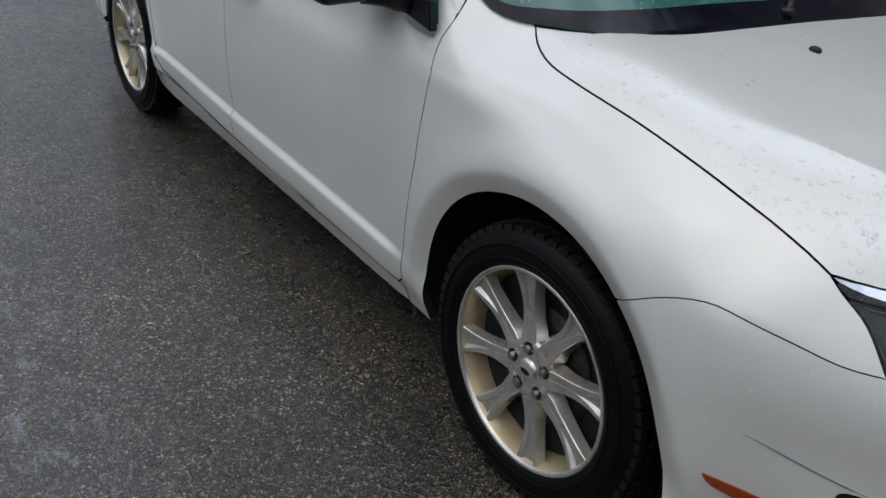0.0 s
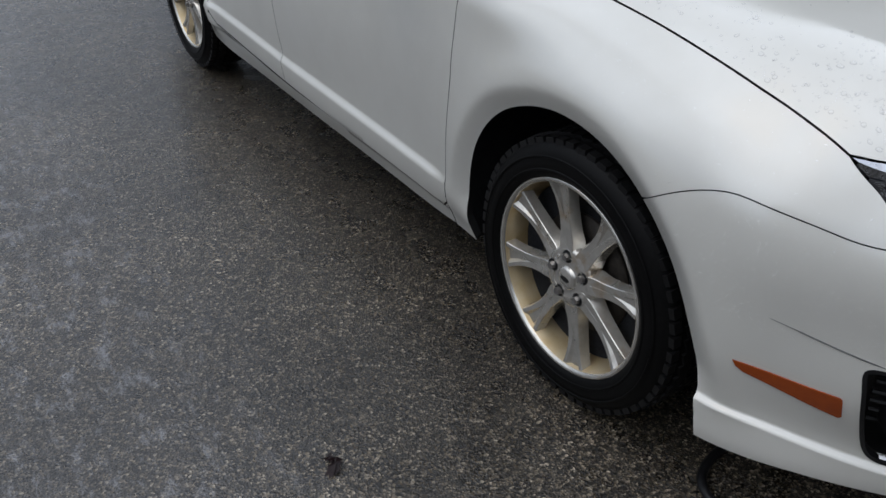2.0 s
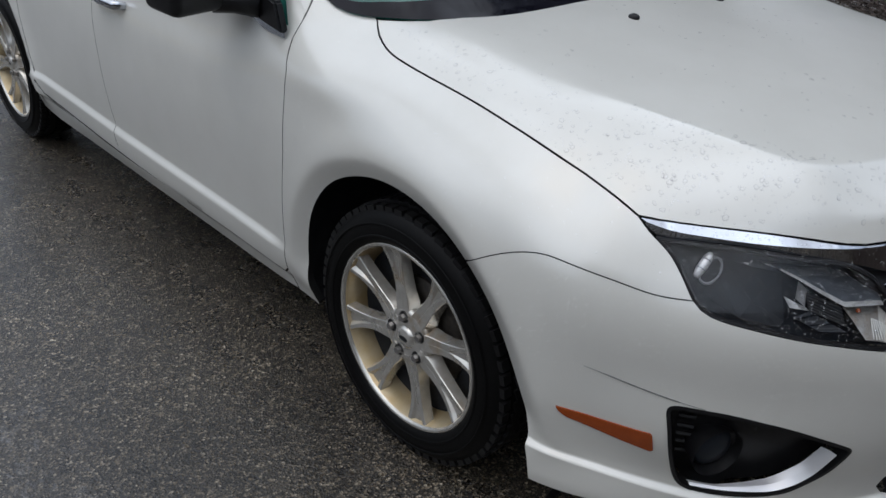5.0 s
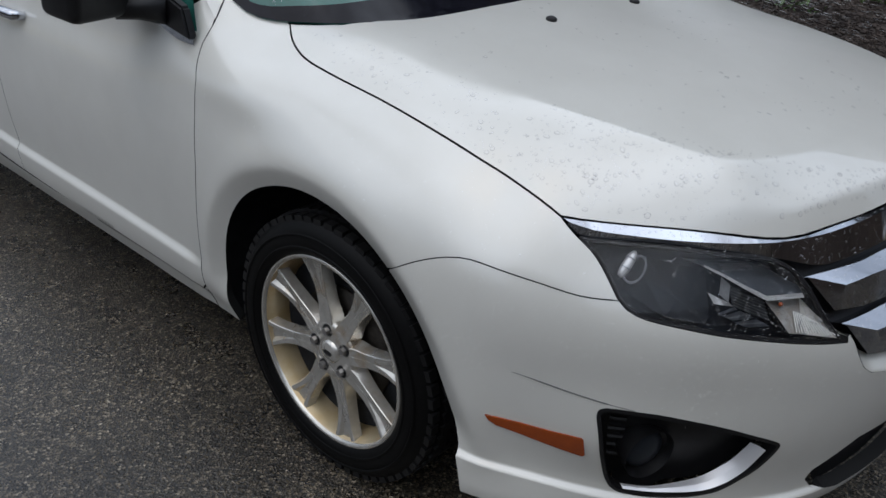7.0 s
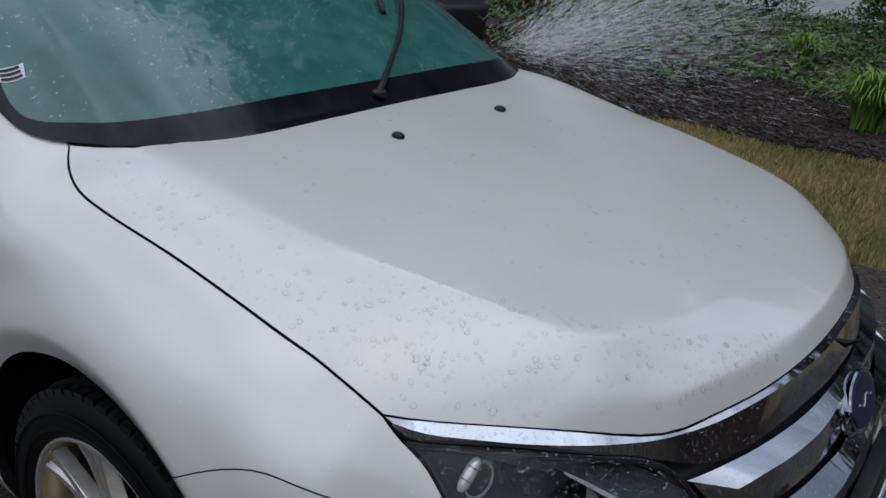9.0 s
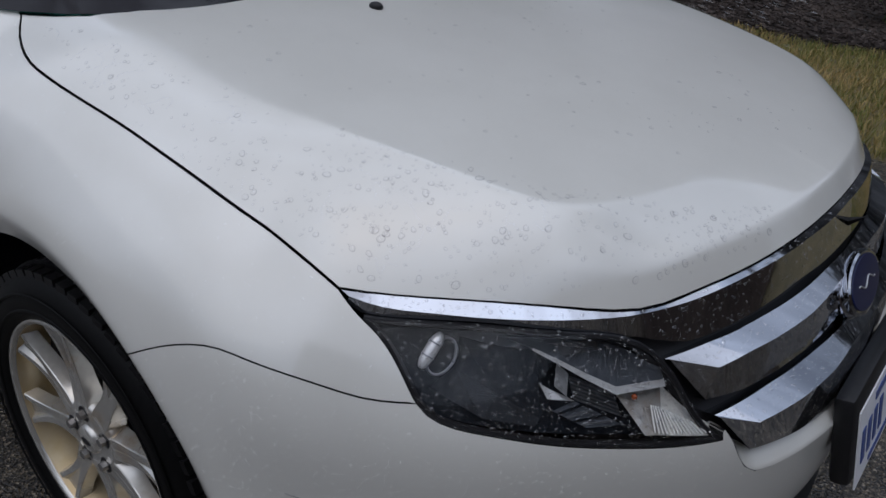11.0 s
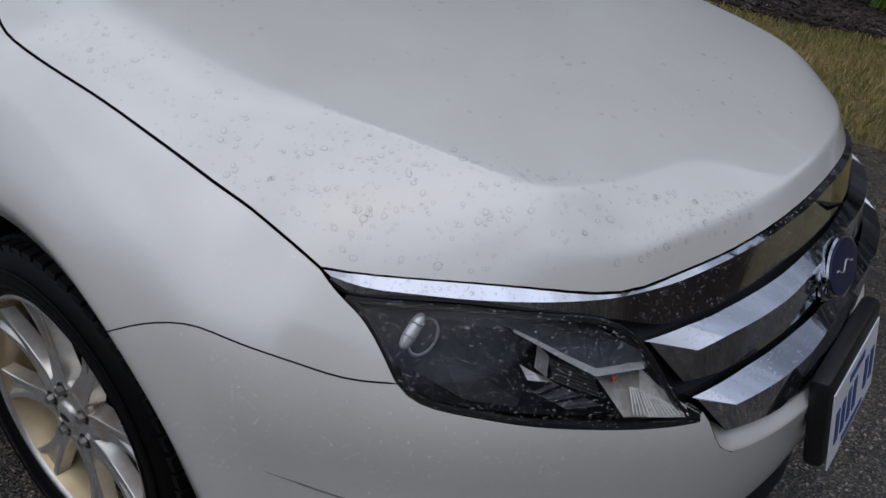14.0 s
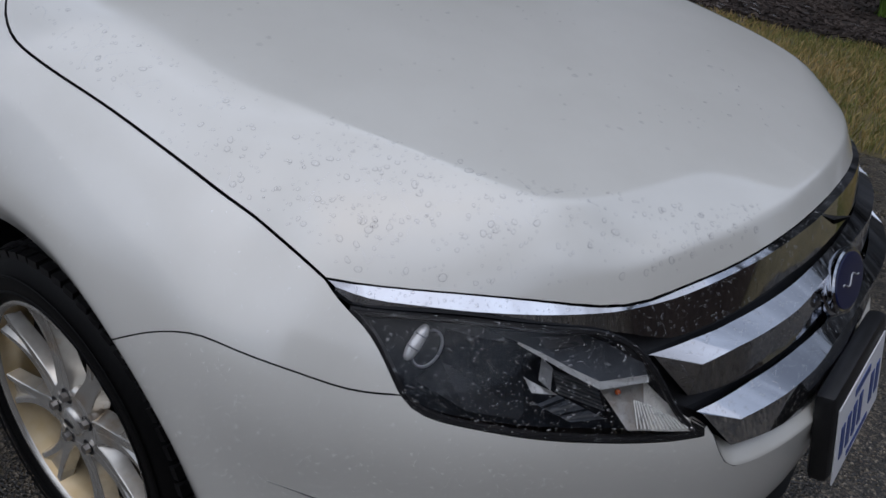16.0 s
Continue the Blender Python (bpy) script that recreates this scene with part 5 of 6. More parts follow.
for sgn, xs in ((1, (-1.48, -2.30)), (-1, (-1.48, -2.30))):
    doors = (front_doors, rear_doors)
    for x, d in zip(xs, doors):
        h = holder("door_handle", "chrome pull handle in a scooped recess", "", d[0 if sgn > 0 else 1])
        y = float(side(*A((x, 0.86))[0])[1])
        bm = bmesh.new()
        tube(bm, [(px, sgn * (y + o), pz) for px, o, pz in ((x - 0.10, 0.0, 0.852), (x - 0.085, -0.03, 0.854), (x, -0.038, 0.856), (x + 0.085, -0.03, 0.854), (x + 0.10, 0.0, 0.850))], [0.013, 0.016, 0.017, 0.016, 0.013], 12)
        part("grip", smooth(bm, 60), CHROME, h)

# ---- round the car ----
def hose():
    bm = bmesh.new()
    pts = [(0.95, -0.35, 0.012), (0.78, -0.62, 0.012), (0.56, -0.82, 0.012), (0.43, -0.83, 0.012), (0.37, -0.70, 0.012), (0.40, -0.5, 0.012), (0.55, -0.2, 0.012), (0.6, 0.3, 0.012)]
    tube(bm, curve3(*pts, n=60), 0.011, 10)
    return tagged(part("garden_hose", smooth(bm, 60), BLACK), "black rubber garden hose lying on the wet asphalt", "hose")


hose()

# a crumpled dark red leaf on the drive
DARKLEAF = mottled("dead_leaf", (0.006, 0.002, 0.003), (0.028, 0.007, 0.009), 150, 0.5)
rng = random.Random(5)
bm = bmesh.new()
for k in range(14):
    u, w = rng.uniform(-0.034, 0.034), rng.uniform(-0.012, 0.012)
    c = Vector((-0.068 - 0.92 * u + 0.39 * w, -1.474 + 0.39 * u + 0.92 * w, 0.004))
    ln, wd, t = rng.uniform(0.008, 0.020), rng.uniform(0.003, 0.006), rng.uniform(0, 6.28)
    d, e = Vector((math.cos(t), math.sin(t), rng.uniform(0.0, 0.5))), Vector((-math.sin(t), math.cos(t), rng.uniform(-0.3, 0.3)))
    vs = [bm.verts.new(c + d * ln * u + e * wd * w + Vector((0, 0, 0.004))) for u, w in ((-1, 0), (-0.3, 1), (0.5, 0.8), (1, 0), (0.4, -0.9), (-0.4, -1))]
    bm.faces.new(vs)
bmesh.ops.solidify(bm, geom=bm.faces[:], thickness=0.001)
tagged(part("dead_leaf", bm, DARKLEAF), "crumpled dark red leaf on the wet asphalt", "leaf")


def stuff(name, co, faces, mat, label, category):
    me = bpy.data.meshes.new(name)
    me.from_pydata(co, [], faces)
    me.update()
    return tagged(part_mesh(name, me, mat), label, category, kind="stuff")


def blades(n, area, height, width, lean, seed):
    """Thin bent blades of grass on the ground; area gives x and y for two numbers in 0..1."""
    r = np.random.RandomState(seed)
    co, faces = [], []
    for _ in range(n):
        x, y = area(r.rand(), r.rand())
        h, a, b = height * r.uniform(0.5, 1.3), r.uniform(0, 6.283), r.uniform(0, 6.283)
        w, l = width * r.uniform(0.6, 1.3), lean * r.uniform(0.2, 1.3)
        dx, dy = math.cos(a) * w, math.sin(a) * w
        lx, ly = math.cos(b) * l * h, math.sin(b) * l * h
        k = len(co)
        co += [(x - dx, y - dy, -0.005), (x + dx, y + dy, -0.005), (x + lx * 0.4 + dx * 0.7, y + ly * 0.4 + dy * 0.7, h * 0.6), (x + lx * 0.4 - dx * 0.7, y + ly * 0.4 - dy * 0.7, h * 0.6), (x + lx, y + ly, h)]
        faces += [(k, k + 1, k + 2, k + 3), (k + 3, k + 2, k + 4)]
    return co, faces


def tinted(name, stops, rough=0.6, scale=1.2):
    """Leaf colours that change from blade to blade and slowly over the ground."""
    m = material(name, (0.1, 0.1, 0.1), rough, 0.0, Specular_IOR_Level=0.3)
    g = m.node_tree.nodes.new("ShaderNodeNewGeometry")
    n = noise_tex(m, scale, 3)
    add = node(m, "ShaderNodeMath")
    add.operation = "MULTIPLY_ADD"
    add.inputs[1].default_value = 0.45
    wire(m, g.outputs["Random Per Island"], add.inputs[0])
    sub = node(m, "ShaderNodeMath")
    sub.operation = "SUBTRACT"
    sub.inputs[1].default_value = 0.22
    wire(m, n.outputs[0], sub.inputs[0])
    wire(m, sub.outputs[0], add.inputs[2])
    c = ramp(m, add.outputs[0], *stops)
    wire(m, c.outputs[0], m.node_tree.nodes["Principled BSDF"].inputs["Base Color"])
    return m


LAWN = tinted("dry_lawn_blades", ((0.15, (0.09, 0.15, 0.03)), (0.42, (0.22, 0.20, 0.06)), (0.75, (0.52, 0.36, 0.16))), 0.7)
COVER = tinted("ground_cover_leaves", ((0.2, (0.024, 0.050, 0.012)), (0.5, (0.055, 0.105, 0.022)), (0.8, (0.11, 0.17, 0.04))), 0.5)
LILY = tinted("daylily_leaves", ((0.1, (0.08, 0.17, 0.022)), (0.9, (0.22, 0.35, 0.06))), 0.45)
BARK = tinted("bark_chips", ((0.1, (0.012, 0.009, 0.008)), (0.5, (0.035, 0.026, 0.022)), (0.9, (0.085, 0.066, 0.055))), 0.85)
RUST = tinted("orange_leaves", ((0.1, (0.10, 0.025, 0.01)), (0.9, (0.30, 0.10, 0.03))), 0.6)


def bed_y(x):
    """Front edge of the planting bed."""
    return 4.72 + 0.10 * math.sin(1.7 * x + 0.5) + 0.05 * math.sin(5.1 * x)


bed = sheet("planting_bed", [-14 + 0.5 * i for i in range(41)], [0, 0.15, 0.5, 1.2, 2, 3, 4, 6, 8, 9.5], MULCH, lambda x, y: 0.0, "dark bark mulch planting bed", "planting bed")
for v in bed.data.vertices:
    d = v.co.y
    v.co.y, v.co.z = bed_y(v.co.x) + d, -0.02 + 0.05 * min(1, d / 0.5) + 0.015 * math.sin(3 * v.co.x + 2 * d)

co, faces = blades(42000, lambda u, v: (lambda x: (x, edge_y(x) + 0.02 + (bed_y(x) - edge_y(x)) * v))(-3.0 + 5.0 * u), 0.045, 0.0028, 0.9, 3)
stuff("lawn", co, faces, LAWN, "thin lawn going dry and yellow beside the drive", "grass")

r = np.random.RandomState(8)
co, faces = [], []
for _ in range(9000):
    x = r.uniform(-4.5, 1.8)
    y = bed_y(x) + 2.6 * r.rand() ** 1.2
    a, t, l, w, h = r.uniform(0, 6.28), r.uniform(-0.5, 0.5), r.uniform(0.012, 0.035), r.uniform(0.006, 0.014), r.uniform(0.004, 0.010)
    m = Matrix.Translation((x, y, 0.035 + r.uniform(0, 0.012))) @ Euler((t, t * 0.7, a)).to_matrix().to_4x4()
    k = len(co)
    co += [tuple(m @ Vector((i * l, j * w, q * h))) for q in (-1, 1) for i, j in ((-1, -1), (1, -0.7), (0.8, 1), (-0.9, 0.8))]
    faces += [(k, k + 1, k + 2, k + 3)[::-1], (k + 4, k + 5, k + 6, k + 7), (k, k + 1, k + 5, k + 4), (k + 1, k + 2, k + 6, k + 5), (k + 2, k + 3, k + 7, k + 6), (k + 3, k, k + 4, k + 7)]
stuff("bark_mulch", co, faces, BARK, "dark shredded bark chips covering the bed", "mulch")


def leaves(n, place, size, seed):
    """Small pointed leaves, bent along the middle."""
    r = np.random.RandomState(seed)
    co, faces = [], []
    for _ in range(n):
        c = Vector(place(r))
        s = size * r.uniform(0.6, 1.4)
        m = Euler((r.uniform(-0.9, 0.9), r.uniform(-0.9, 0.9), r.uniform(0, 6.28))).to_matrix()
        k = len(co)
        co += [tuple(c + m @ Vector(p) * s) for p in ((-1, 0, 0), (-0.2, 0.45, 0.12), (1, 0, 0), (-0.2, -0.45, 0.12), (0.0, 0, -0.05))]
        faces += [(k, k + 4, k + 1), (k + 4, k + 2, k + 1), (k, k + 3, k + 4), (k + 4, k + 3, k + 2)]
    return co, faces


def patch_place(r):
    while True:
        x, d = r.uniform(-9.5, 1.5), r.uniform(1.3, 9.5)
        if noise.noise(Vector((x * 0.9, d * 0.9, 3.0))) + 0.22 * (d - 1.9) > r.uniform(-0.15, 0.25):
            return (x, bed_y(x) + d, 0.04 + abs(noise.noise(Vector((x * 1.4, d * 1.4, 0)))) * 0.35 * r.rand() ** 0.5)


co, faces = leaves(26000, patch_place, 0.038, 11)
stuff("ground_cover", co, faces, COVER, "low dark green ground cover plants in the bed", "plants")


def daylily(x, y, n, height, seed):
    r = np.random.RandomState(seed)
    co, faces = [], []
    for _ in range(n):
        a, h, reach, w = r.uniform(0, 6.28), height * r.uniform(0.6, 1.1), r.uniform(0.25, 1.0) * height * 1.0, r.uniform(0.005, 0.010)
        bx, by = r.normal(0, 0.05), r.normal(0, 0.05)
        ca, sa = math.cos(a), math.sin(a)
        k = len(co)
        for t in np.linspace(0, 1, 6):
            out, up = reach * t**1.4, h * (1.62 * t - 0.95 * t**3)
            ww = w * (1 - t**3) + 0.0006
            co += [(x + bx + ca * out - sa * ww, y + by + sa * out + ca * ww, 0.03 + up), (x + bx + ca * out + sa * ww, y + by + sa * out - ca * ww, 0.03 + up)]
        faces += [(k + 2 * i, k + 2 * i + 1, k + 2 * i + 3, k + 2 * i + 2) for i in range(5)]
    me = bpy.data.meshes.new("leaves")
    me.from_pydata(co, [], faces)
    me.update()
    plant = holder("daylily", "green clump of strap-leaved daylily in the mulch bed", "plant", group="daylilies in the bed")
    part_mesh("leaves", me, LILY, plant)
    buds, bf = leaves(24, lambda q: (x + q.normal(0, 0.10), y + q.normal(0, 0.10), 0.03 + height * q.uniform(0.75, 1.0)), 0.016, seed + 1)
    me = bpy.data.meshes.new("buds")
    me.from_pydata(buds, [], bf)
    part_mesh("buds", me, BUD, plant, "pale yellow-green flower buds")


BUD = material("pale_buds", (0.30, 0.34, 0.13), 0.6)
for x, y, n, h, sd in ((0.05, 5.75, 300, 0.56, 21), (0.62, 6.35, 170, 0.48, 22), (-1.2, 8.6, 150, 0.45, 23)):
    daylily(x, y, n, h, sd)


def shrub(name, label, x, y, rad, height, mat, n, seed):
    r = np.random.RandomState(seed)
    s = holder(name, label, "shrub")
    bm = bmesh.new()
    for k in range(9):
        a = r.uniform(0, 6.28)
        tube(bm, [(x, y, 0.0), (x + 0.3 * rad * math.cos(a), y + 0.3 * rad * math.sin(a), 0.45 * height), (x + 0.8 * rad * math.cos(a), y + 0.8 * rad * math.sin(a), 0.85 * height)], [0.018, 0.012, 0.004], 6)
    part("stems", bm, BARK, s)
    tips = [(r.normal(0, 0.42), r.normal(0, 0.42), r.uniform(0.25, 1.0)) for _ in range(40)]

    def place(q):
        t = tips[q.randint(40)]
        return (x + rad * t[0] + q.normal(0, 0.13) * rad, y + rad * t[1] + q.normal(0, 0.13) * rad, height * max(0.05, t[2] + q.normal(0, 0.08)))
    co, faces = leaves(n, place, 0.045, seed + 1)
    me = bpy.data.meshes.new("foliage")
    me.from_pydata(co, [], faces)
    part_mesh("foliage", me, mat, s)


shrub("shrub", "rust-orange leaved shrub at the back of the bed", -5.3, 9.2, 0.5, 0.75, RUST, 1500, 31)
for x, y, rad, h, sd in ((-3.3, 14.6, 0.9, 0.8, 41), (-1.4, 15.2, 0.8, 0.6, 43), (-6.3, 12.6, 0.9, 0.9, 45)):
    shrub("shrub", "dark green rounded shrub beyond the bed", x, y, rad, h, COVER, 2200, sd)
PALE = mottled("pale_concrete", (0.26, 0.26, 0.255), (0.42, 0.42, 0.41), 6, 0.8)
sheet("far_road", [-60, -30, -10, 0, 10, 30, 60], [14.9, 16, 19, 22], PALE, lambda x, y: 0.0, "pale concrete road beyond the garden", "road")

# unseen wood, added to shade the low sky and be mirrored in the bonnet
# its pale grey has distance haze put into the colour
WOOD = mottled("hazed_wood", (0.055, 0.058, 0.066), (0.140, 0.143, 0.146), 1.2, 0.95, 1.0, 0.3)
bm = bmesh.new()
cols = []
for i in range(121):
    x = -75 + 1.0 * i
    top = 6 + 23 * step((-x + 8) / 16) + 8 * step((-x - 14) / 14) + 2.0 * noise.noise(Vector((x * 0.21, 0, 0))) + 4.0 * noise.noise(Vector((x * 0.7, 5, 0)))
    cols.append([bm.verts.new((x, 27 + 1.5 * noise.noise(Vector((x * 0.4, z * 0.4, 9))) + 0.6 * noise.noise(Vector((x * 1.1, z * 1.1, 4))), z)) for z in np.linspace(-0.5, top, 17)])
for a, b in zip(cols, cols[1:]):
    for k in range(16):
        bm.faces.new((a[k], b[k], b[k + 1], a[k + 1]))
# twigs and leaf clumps thin out above the crowns, softening their mirrored edge
_r = np.random.RandomState(81)
for _ in range(4200):
    c = cols[_r.randint(8, 112)][-1].co
    p = Vector((c.x + _r.uniform(-0.6, 0.6), c.y + _r.normal(0, 1.0), c.z - 1.0 + _r.exponential(1.0) * (0.16 * c.z)))
    a, b = (Vector(_r.normal(0, 0.42, 3)) for _ in range(2))
    bm.faces.new([bm.verts.new(p + q) for q in (a, b, -a, -b)])
tagged(part("backdrop", bm, WOOD), "hazy grey wood out of view, added for the bonnet to mirror", "trees", kind="structure")

# plain walls out of sight, added to dim low light and darken the chrome
WALL = mottled("brown_dimming_wall", (0.05, 0.035, 0.028), (0.12, 0.085, 0.065), 8, 0.85)
for cx, cy, dx, dy, h in ((-2.2, -9.3, 19.4, 0.3, 2.2), (5.05, -9.3, 4.9, 0.3, 6.0), (7.4, -2.5, 0.3, 13.9, 4.6)):
    bm = bmesh.new()
    box(bm, cx, cy, h / 2, dx, dy, h)
    tagged(part("wall_house", bm, WALL), "plain brown wall out of view, added to dim the low sky", "wall", kind="structure")

# ---- water standing in drops on the bodywork ----
WATER = lens_glass("standing_water", (0.985, 0.985, 0.99, 1), 1.42, 0.02)
# the dark edge that light gives a drop is put into this tint
DARK_RIM = lens_glass("darkened_water_rim", (0.72, 0.72, 0.73, 1), 1.12, 0.05)
GLINT = water_glass("glinting_water_bead", 1.9, 1.0, 0.93)
BEAD = water_glass("round_water_bead", 1.8, 1.0, 0.86)


def bead_mesh(name, p, a, b, nrm, sizes, flat, mat, r, label):
    """Low uneven domes of water at points p with two tangents and a normal each."""
    co, faces = [], []
    for i in range(len(p)):
        s = sizes[i]
        t, k1, w1, w2 = r.uniform(0, 6.28), r.uniform(0.9, 1.4 if mat is WATER else 1.15), r.uniform(0, 0.20 if mat is WATER else 0.08), r.uniform(0, 6.28)
        k = len(co)
        u, v = a[i] * math.cos(t) + b[i] * math.sin(t), b[i] * math.cos(t) - a[i] * math.sin(t)
        for rad, h in ((1.0, -0.04), (0.84, 0.42), (0.5, 0.84)):
            for j in range(10):
                w = 2 * math.pi * j / 10
                g = rad * (1 + w1 * math.sin(2 * w + w2) + 0.6 * w1 * math.sin(3 * w + 2 * w2))
                co.append(tuple(p[i] + s * (g * (k1 * math.cos(w) * u + math.sin(w) * v) + flat * h * nrm[i])))
        co.append(tuple(p[i] + s * flat * nrm[i]))
        for ring in (0, 10):
            faces += [(k + ring + j, k + ring + (j + 1) % 10, k + ring + 10 + (j + 1) % 10, k + ring + 10 + j) for j in range(10)]
        faces += [(k + 20 + j, k + 20 + (j + 1) % 10, k + 30) for j in range(10)]
    me = bpy.data.meshes.new(name)
    me.from_pydata(co, [], faces)
    me.polygons.foreach_set("use_smooth", [True] * len(me.polygons))
    me.update()
    ob = part_mesh(name, me, mat)
    if mat is WATER:
        me.materials.append(DARK_RIM)
        me.polygons.foreach_set("material_index", [1 if f % 30 < 10 else 0 for f in range(len(faces))])
    ob.visible_shadow = False
    return tagged(ob, label, "water drops", kind="stuff")


def tangents(surf, q):
    e = 1e-4
    p = surf(q[:, 0], q[:, 1])
    a = surf(q[:, 0] + e, q[:, 1]) - p
    nrm = np.cross(a, surf(q[:, 0], q[:, 1] + e) - p)
    nrm /= np.linalg.norm(nrm, axis=1, keepdims=True)
    a /= np.linalg.norm(a, axis=1, keepdims=True)
    return p, a, np.cross(nrm, a), nrm


def drops(name, surf, loop, n, size, seed, flat=0.28, thin=None, mat=None, spread=0.5, label="clear beads of water standing on the car's paint"):
    r = np.random.RandomState(seed)
    loop = np.asarray(loop, float)
    lo, hi = loop.min(0), loop.max(0)
    pts = np.zeros((0, 2))
    while len(pts) < n:
        q = lo + (hi - lo) * r.rand(4 * n, 2)
        q = q[inside(q, loop)]
        if thin is not None:
            q = q[thin(q, r)]
        pts = np.concatenate([pts, q])
    sizes = size * np.clip(np.exp(r.normal(0, spread, n)), 0.35, 3.0)
    return bead_mesh(name, *tangents(surf, pts[:n]), sizes, flat, mat or WATER, r, label)


def drops_on(objects, n, size, seed, keep, label):
    """Beads on the faces of finished pieces whose normal and middle pass keep()."""
    r = np.random.RandomState(seed)
    tri = []
    for ob in objects:
        me = ob.data
        for f in me.polygons:
            v = [np.array(me.vertices[k].co) for k in f.vertices]
            tri += [(v[0], v[k], v[k + 1]) for k in range(1, len(v) - 1)]
    tri = np.array(tri)
    c = np.cross(tri[:, 1] - tri[:, 0], tri[:, 2] - tri[:, 0])
    area = np.linalg.norm(c, axis=1)
    nrm = c / (area[:, None] + 1e-15)
    nrm *= np.where(nrm[:, 0:1] + 0.3 * nrm[:, 2:3] < 0, -1, 1)
    area = area * keep(tri.mean(1), nrm)
    k = r.choice(len(tri), n, p=area / area.sum())
    u, w = r.rand(n, 1), r.rand(n, 1)
    over = u + w > 1
    u, w = np.where(over, 1 - u, u), np.where(over, 1 - w, w)
    p = tri[k, 0] + u * (tri[k, 1] - tri[k, 0]) + w * (tri[k, 2] - tri[k, 0])
    a = tri[k, 1] - tri[k, 0]
    a /= np.linalg.norm(a, axis=1, keepdims=True)
    sizes = size * np.clip(np.exp(r.normal(0, 0.45, n)), 0.4, 2.5)
    return bead_mesh("water_drops", p, a, np.cross(nrm[k], a), nrm[k], sizes, 0.32, BEAD, r, label)


def rivulets(name, surf, loop, n, seed, width=0.0022):
    """Wandering flat threads of water."""
    r = np.random.RandomState(seed)
    loop = np.asarray(loop, float)
    lo, hi = loop.min(0), loop.max(0)
    co, faces = [], []
    while n > 0:
        q = lo + (hi - lo) * r.rand(2)
        if not inside(q[None], loop)[0]:
            continue
        n -= 1
        way, line = r.uniform(0, 6.28), [q]
        for _ in range(r.randint(6, 26)):
            way += r.normal(0, 0.55)
            line.append(line[-1] + 0.0042 * np.array((math.cos(way), math.sin(way))))
        line = np.array(line)
        if not inside(line, loop).all():
            continue
        p, a, b, nrm = tangents(surf, line)
        t = np.gradient(p, axis=0)
        t /= np.linalg.norm(t, axis=1, keepdims=True)
        s = np.cross(nrm, t)
        k0 = len(co)
        w = width * (0.35 + 0.65 * np.sin(np.linspace(0.15, 2.9, len(p)))) * r.uniform(0.6, 1.4)
        for i in range(len(p)):
            for o, h in ((-1, -0.02), (-0.6, 0.12), (0, 0.18), (0.6, 0.12), (1, -0.02)):
                co.append(tuple(p[i] + w[i] * (o * s[i] + h * nrm[i])))
        for i in range(len(p) - 1):
            for j in range(4):
                k = k0 + 5 * i + j
                faces.append((k, k + 1, k + 6, k + 5))
    me = bpy.data.meshes.new(name)
    me.from_pydata(co, [], faces)
    me.polygons.foreach_set("use_smooth", [True] * len(me.polygons))
    me.update()
    ob = part_mesh(name, me, WATER)
    ob.visible_shadow = False
    return tagged(ob, "thin wandering threads of water on the bonnet", "water", kind="stuff")


def clumped(scale, bias):
    def keep(q, r):
        v = np.array([noise.noise(Vector((x * scale, y * scale, 1.7))) for x, y in q])
        return v + bias > r.uniform(-0.5, 0.5, len(q))
    return keep


flank = [(-0.30, -0.70), (0.0, -0.66), (0.3, -0.62), (0.55, -0.53), (0.70, -0.42), (0.80, -0.30), (0.86, -0.20), (0.885, -0.24), (0.84, -0.39), (0.76, -0.52), (0.66, -0.625), (0.55, -0.71), (0.48, -0.745), (0.3, -0.765), (0.05, -0.775), (-0.15, -0.77)]
drops("water_drops", bonnet, flank, 400, 0.0017, 51, thin=clumped(7, 0.0), spread=0.55, flat=0.42)
front_flank = [(0.32, -0.60), (0.45, -0.575), (0.55, -0.53), (0.70, -0.42), (0.80, -0.30), (0.86, -0.20), (0.885, -0.24), (0.84, -0.39), (0.76, -0.52), (0.66, -0.625), (0.55, -0.71), (0.48, -0.745), (0.35, -0.76)]
rivulets("water_threads", bonnet, flank, 46, 61, 0.0016)
drops("water_drops", bonnet, front_flank, 380, 0.0019, 63, spread=0.5, flat=0.45)
drops("water_drops", bonnet, [(-0.1, -0.62), (0.3, -0.58), (0.6, -0.48), (0.78, -0.25), (0.85, 0.0), (0.75, 0.4), (0.3, 0.55), (-0.1, 0.6)], 200, 0.0018, 52, thin=clumped(5, -0.1), flat=0.40)
drops("water_drops", side, wing_loop, 520, 0.0010, 53, thin=lambda q, r: q[:, 1] > 0.55 + 0.3 * r.rand(len(q)), mat=GLINT)
drops("water_drops", side, JOINT + LAMP_LOW + B((-0.40, 0.55)) + A((0.70, 0.53), (0.5, 0.50), (0.40, 0.52)), 1200, 0.00095, 54, mat=GLINT, flat=0.6)
drops("water_drops", side, A((0.42, 0.50), (0.66, 0.50), (0.90, 0.42), (0.94, 0.55), (0.50, 0.55)), 300, 0.0009, 56, mat=GLINT, flat=0.5)
drops("water_drops", side, lamp_loop, 1500, 0.0013, 55, mat=BEAD, flat=0.40, label="beads of water on the clear lens")
drops_on([ob for ob in grille.children if ob.name.startswith(("top_bar", "chrome_bar"))], 5200, 0.0014, 57, lambda c, n: (c[:, 1] < 0.25) * (n[:, 0] - 0.2 * n[:, 1] > 0), "beads of water on the chrome grille bars")
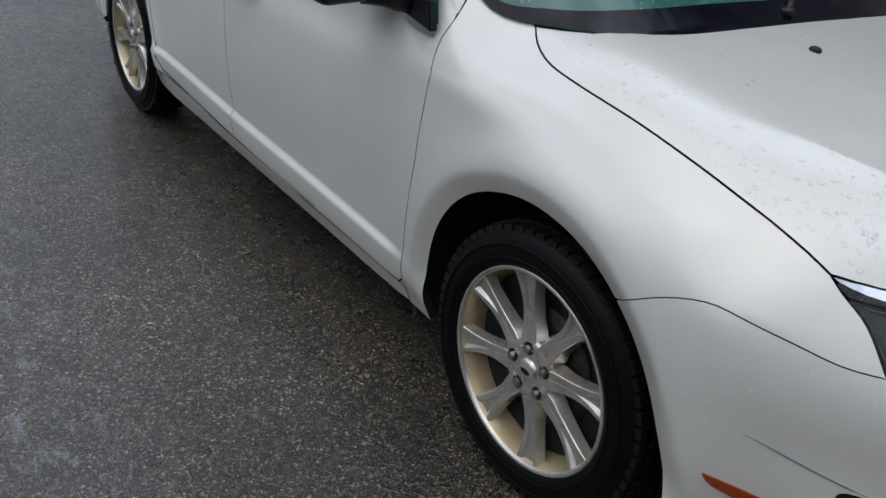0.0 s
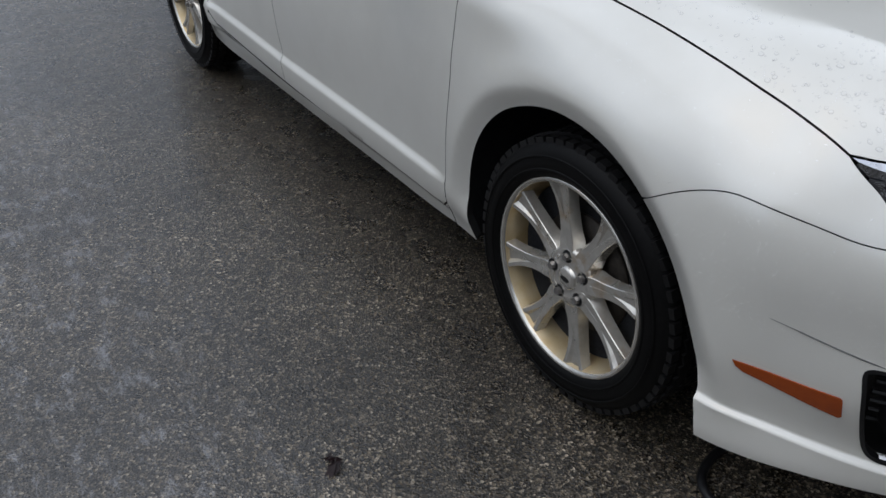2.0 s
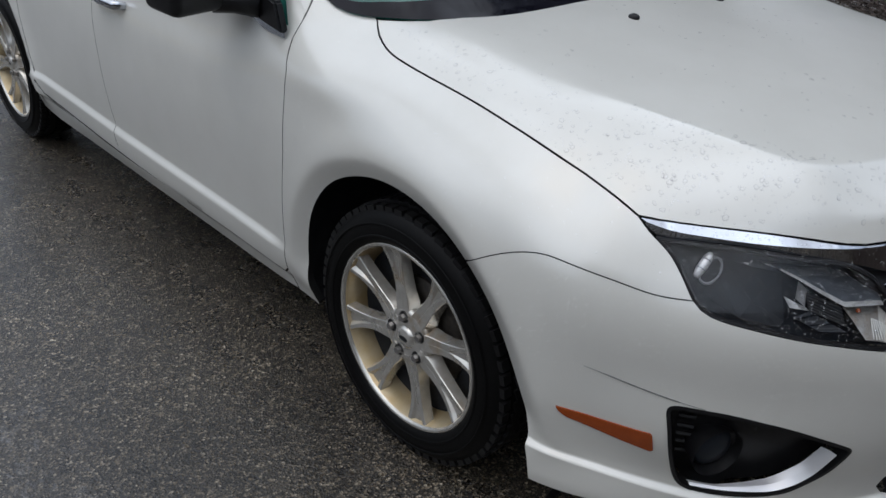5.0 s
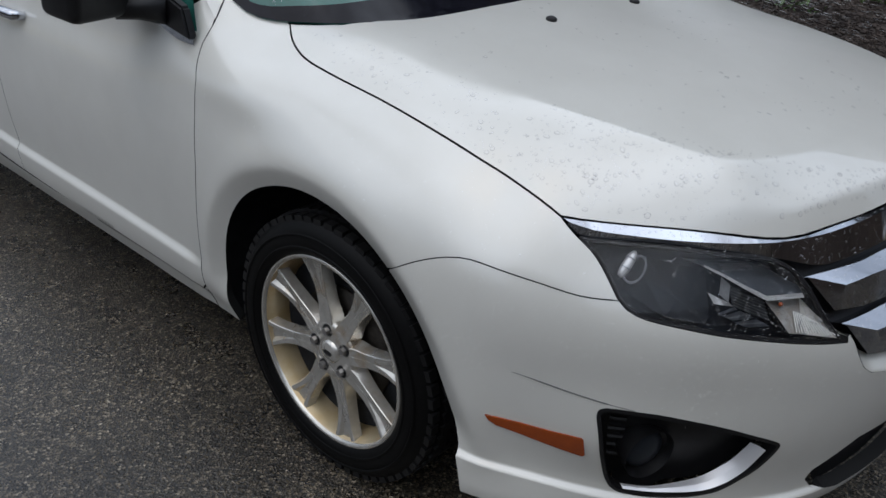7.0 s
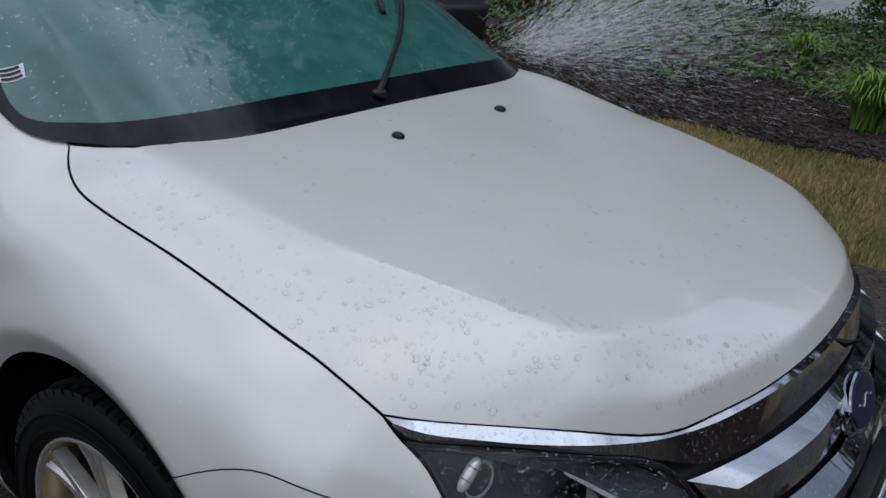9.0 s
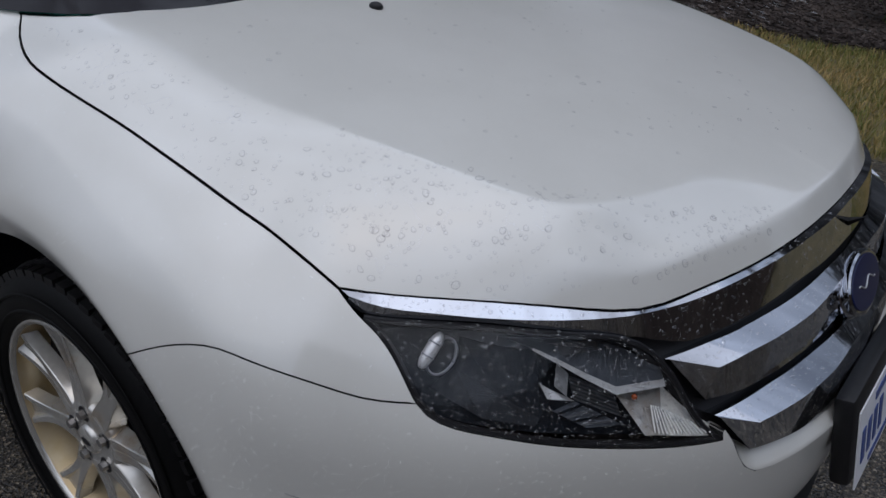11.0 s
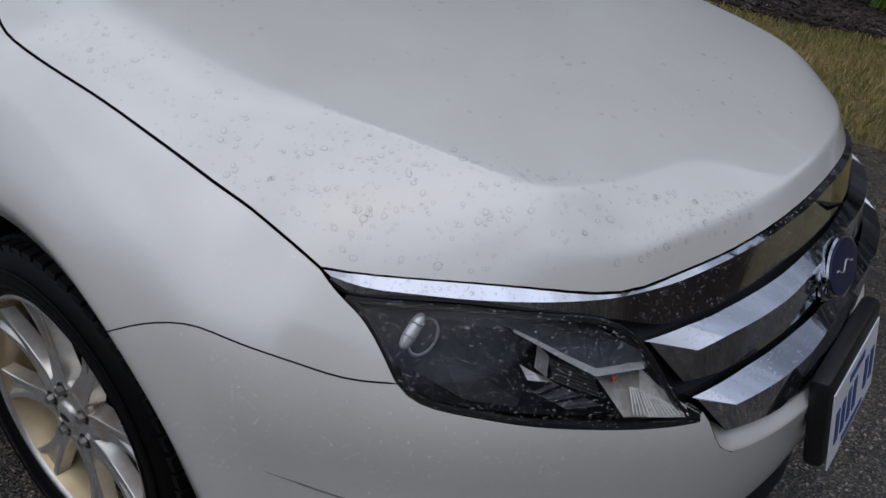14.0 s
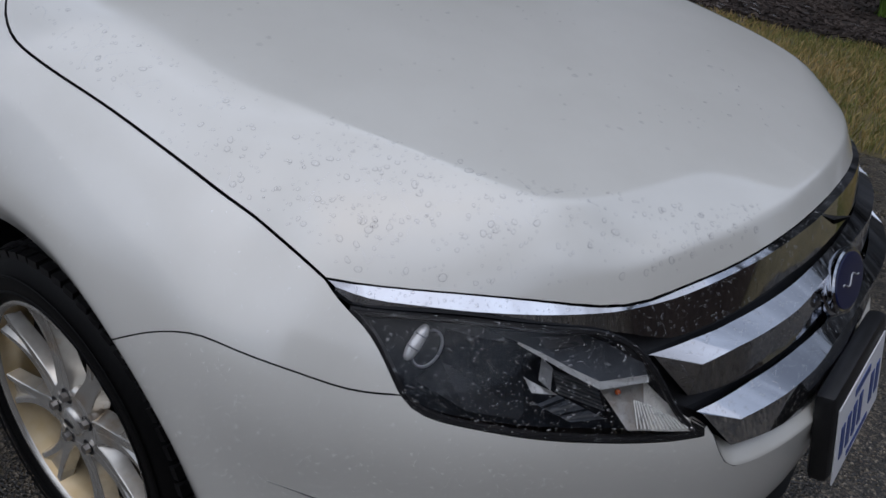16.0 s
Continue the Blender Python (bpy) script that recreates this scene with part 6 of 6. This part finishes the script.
drops("water_drops", screen, [(-0.97, 0.03), (0.55, 0.03), (0.55, 0.42), (-0.97, 0.42)], 2400, 0.0014, 58, mat=GLINT, thin=clumped(4, 0.0), label="beads of water on the windscreen glass")

# water sprayed over the far corner of the bonnet, caught in the air
SPRAY = bpy.data.materials.new("sprayed_water")
SPRAY.use_nodes = True
SPRAY.node_tree.nodes.remove(SPRAY.node_tree.nodes["Principled BSDF"])
_mix = node(SPRAY, "ShaderNodeMixShader", Fac=0.19)
wire(SPRAY, node(SPRAY, "ShaderNodeBsdfTransparent").outputs[0], _mix.inputs[1])
wire(SPRAY, node(SPRAY, "ShaderNodeBsdfDiffuse", Color=(0.9, 0.92, 0.94, 1)).outputs[0], _mix.inputs[2])
wire(SPRAY, _mix.outputs[0], SPRAY.node_tree.nodes["Material Output"].inputs[0])


def spray(n, struck, thrown, wide, seed):
    """Drops thrown up in a widening fan from the place that the jet strikes."""
    r = np.random.RandomState(seed)
    struck, thrown = Vector(struck), Vector(thrown)
    co, faces = [], []
    for _ in range(n):
        u = r.uniform(0.02, 1.0) ** 0.75
        end = thrown + Vector(r.normal(0, wide, 3))
        d = (end - struck).normalized()
        p = struck.lerp(end, u) + Vector((r.normal(0, 0.06), r.normal(0, 0.05), abs(r.normal(0, 0.025))))
        a = d.cross(Vector((0, 0, 1))).normalized()
        b = a.cross(d)
        w, l = r.uniform(0.0005, 0.0014), r.uniform(0.008, 0.032)
        k = len(co)
        co += [tuple(p + q) for q in (d * l, a * w, b * w, -a * w, -b * w, -d * l)]
        faces += [(k, k + 1, k + 2), (k, k + 2, k + 3), (k, k + 3, k + 4), (k, k + 4, k + 1), (k + 5, k + 2, k + 1), (k + 5, k + 3, k + 2), (k + 5, k + 4, k + 3), (k + 5, k + 1, k + 4)]
    return stuff("water_spray", co, faces, SPRAY, "fan of fine water drops sprayed over the bonnet", "water spray")


spray(13000, (-0.30, 0.82, 1.02), (0.11, 1.54, 1.31), 0.24, 71)

# the car stands a little wider on its far side than a true mirror image
turning = {o for w in car.children if w.name.split(".")[0] == "wheel" for o in w.children_recursive}
for ob in car.children_recursive:
    if ob.type == "MESH" and ob not in turning:
        for v in ob.data.vertices:
            if v.co.y > 0:
                v.co.y += (0.022 + 0.020 * float(step((v.co.x - 0.4) / 0.4))) * float(step(v.co.y / 0.5))
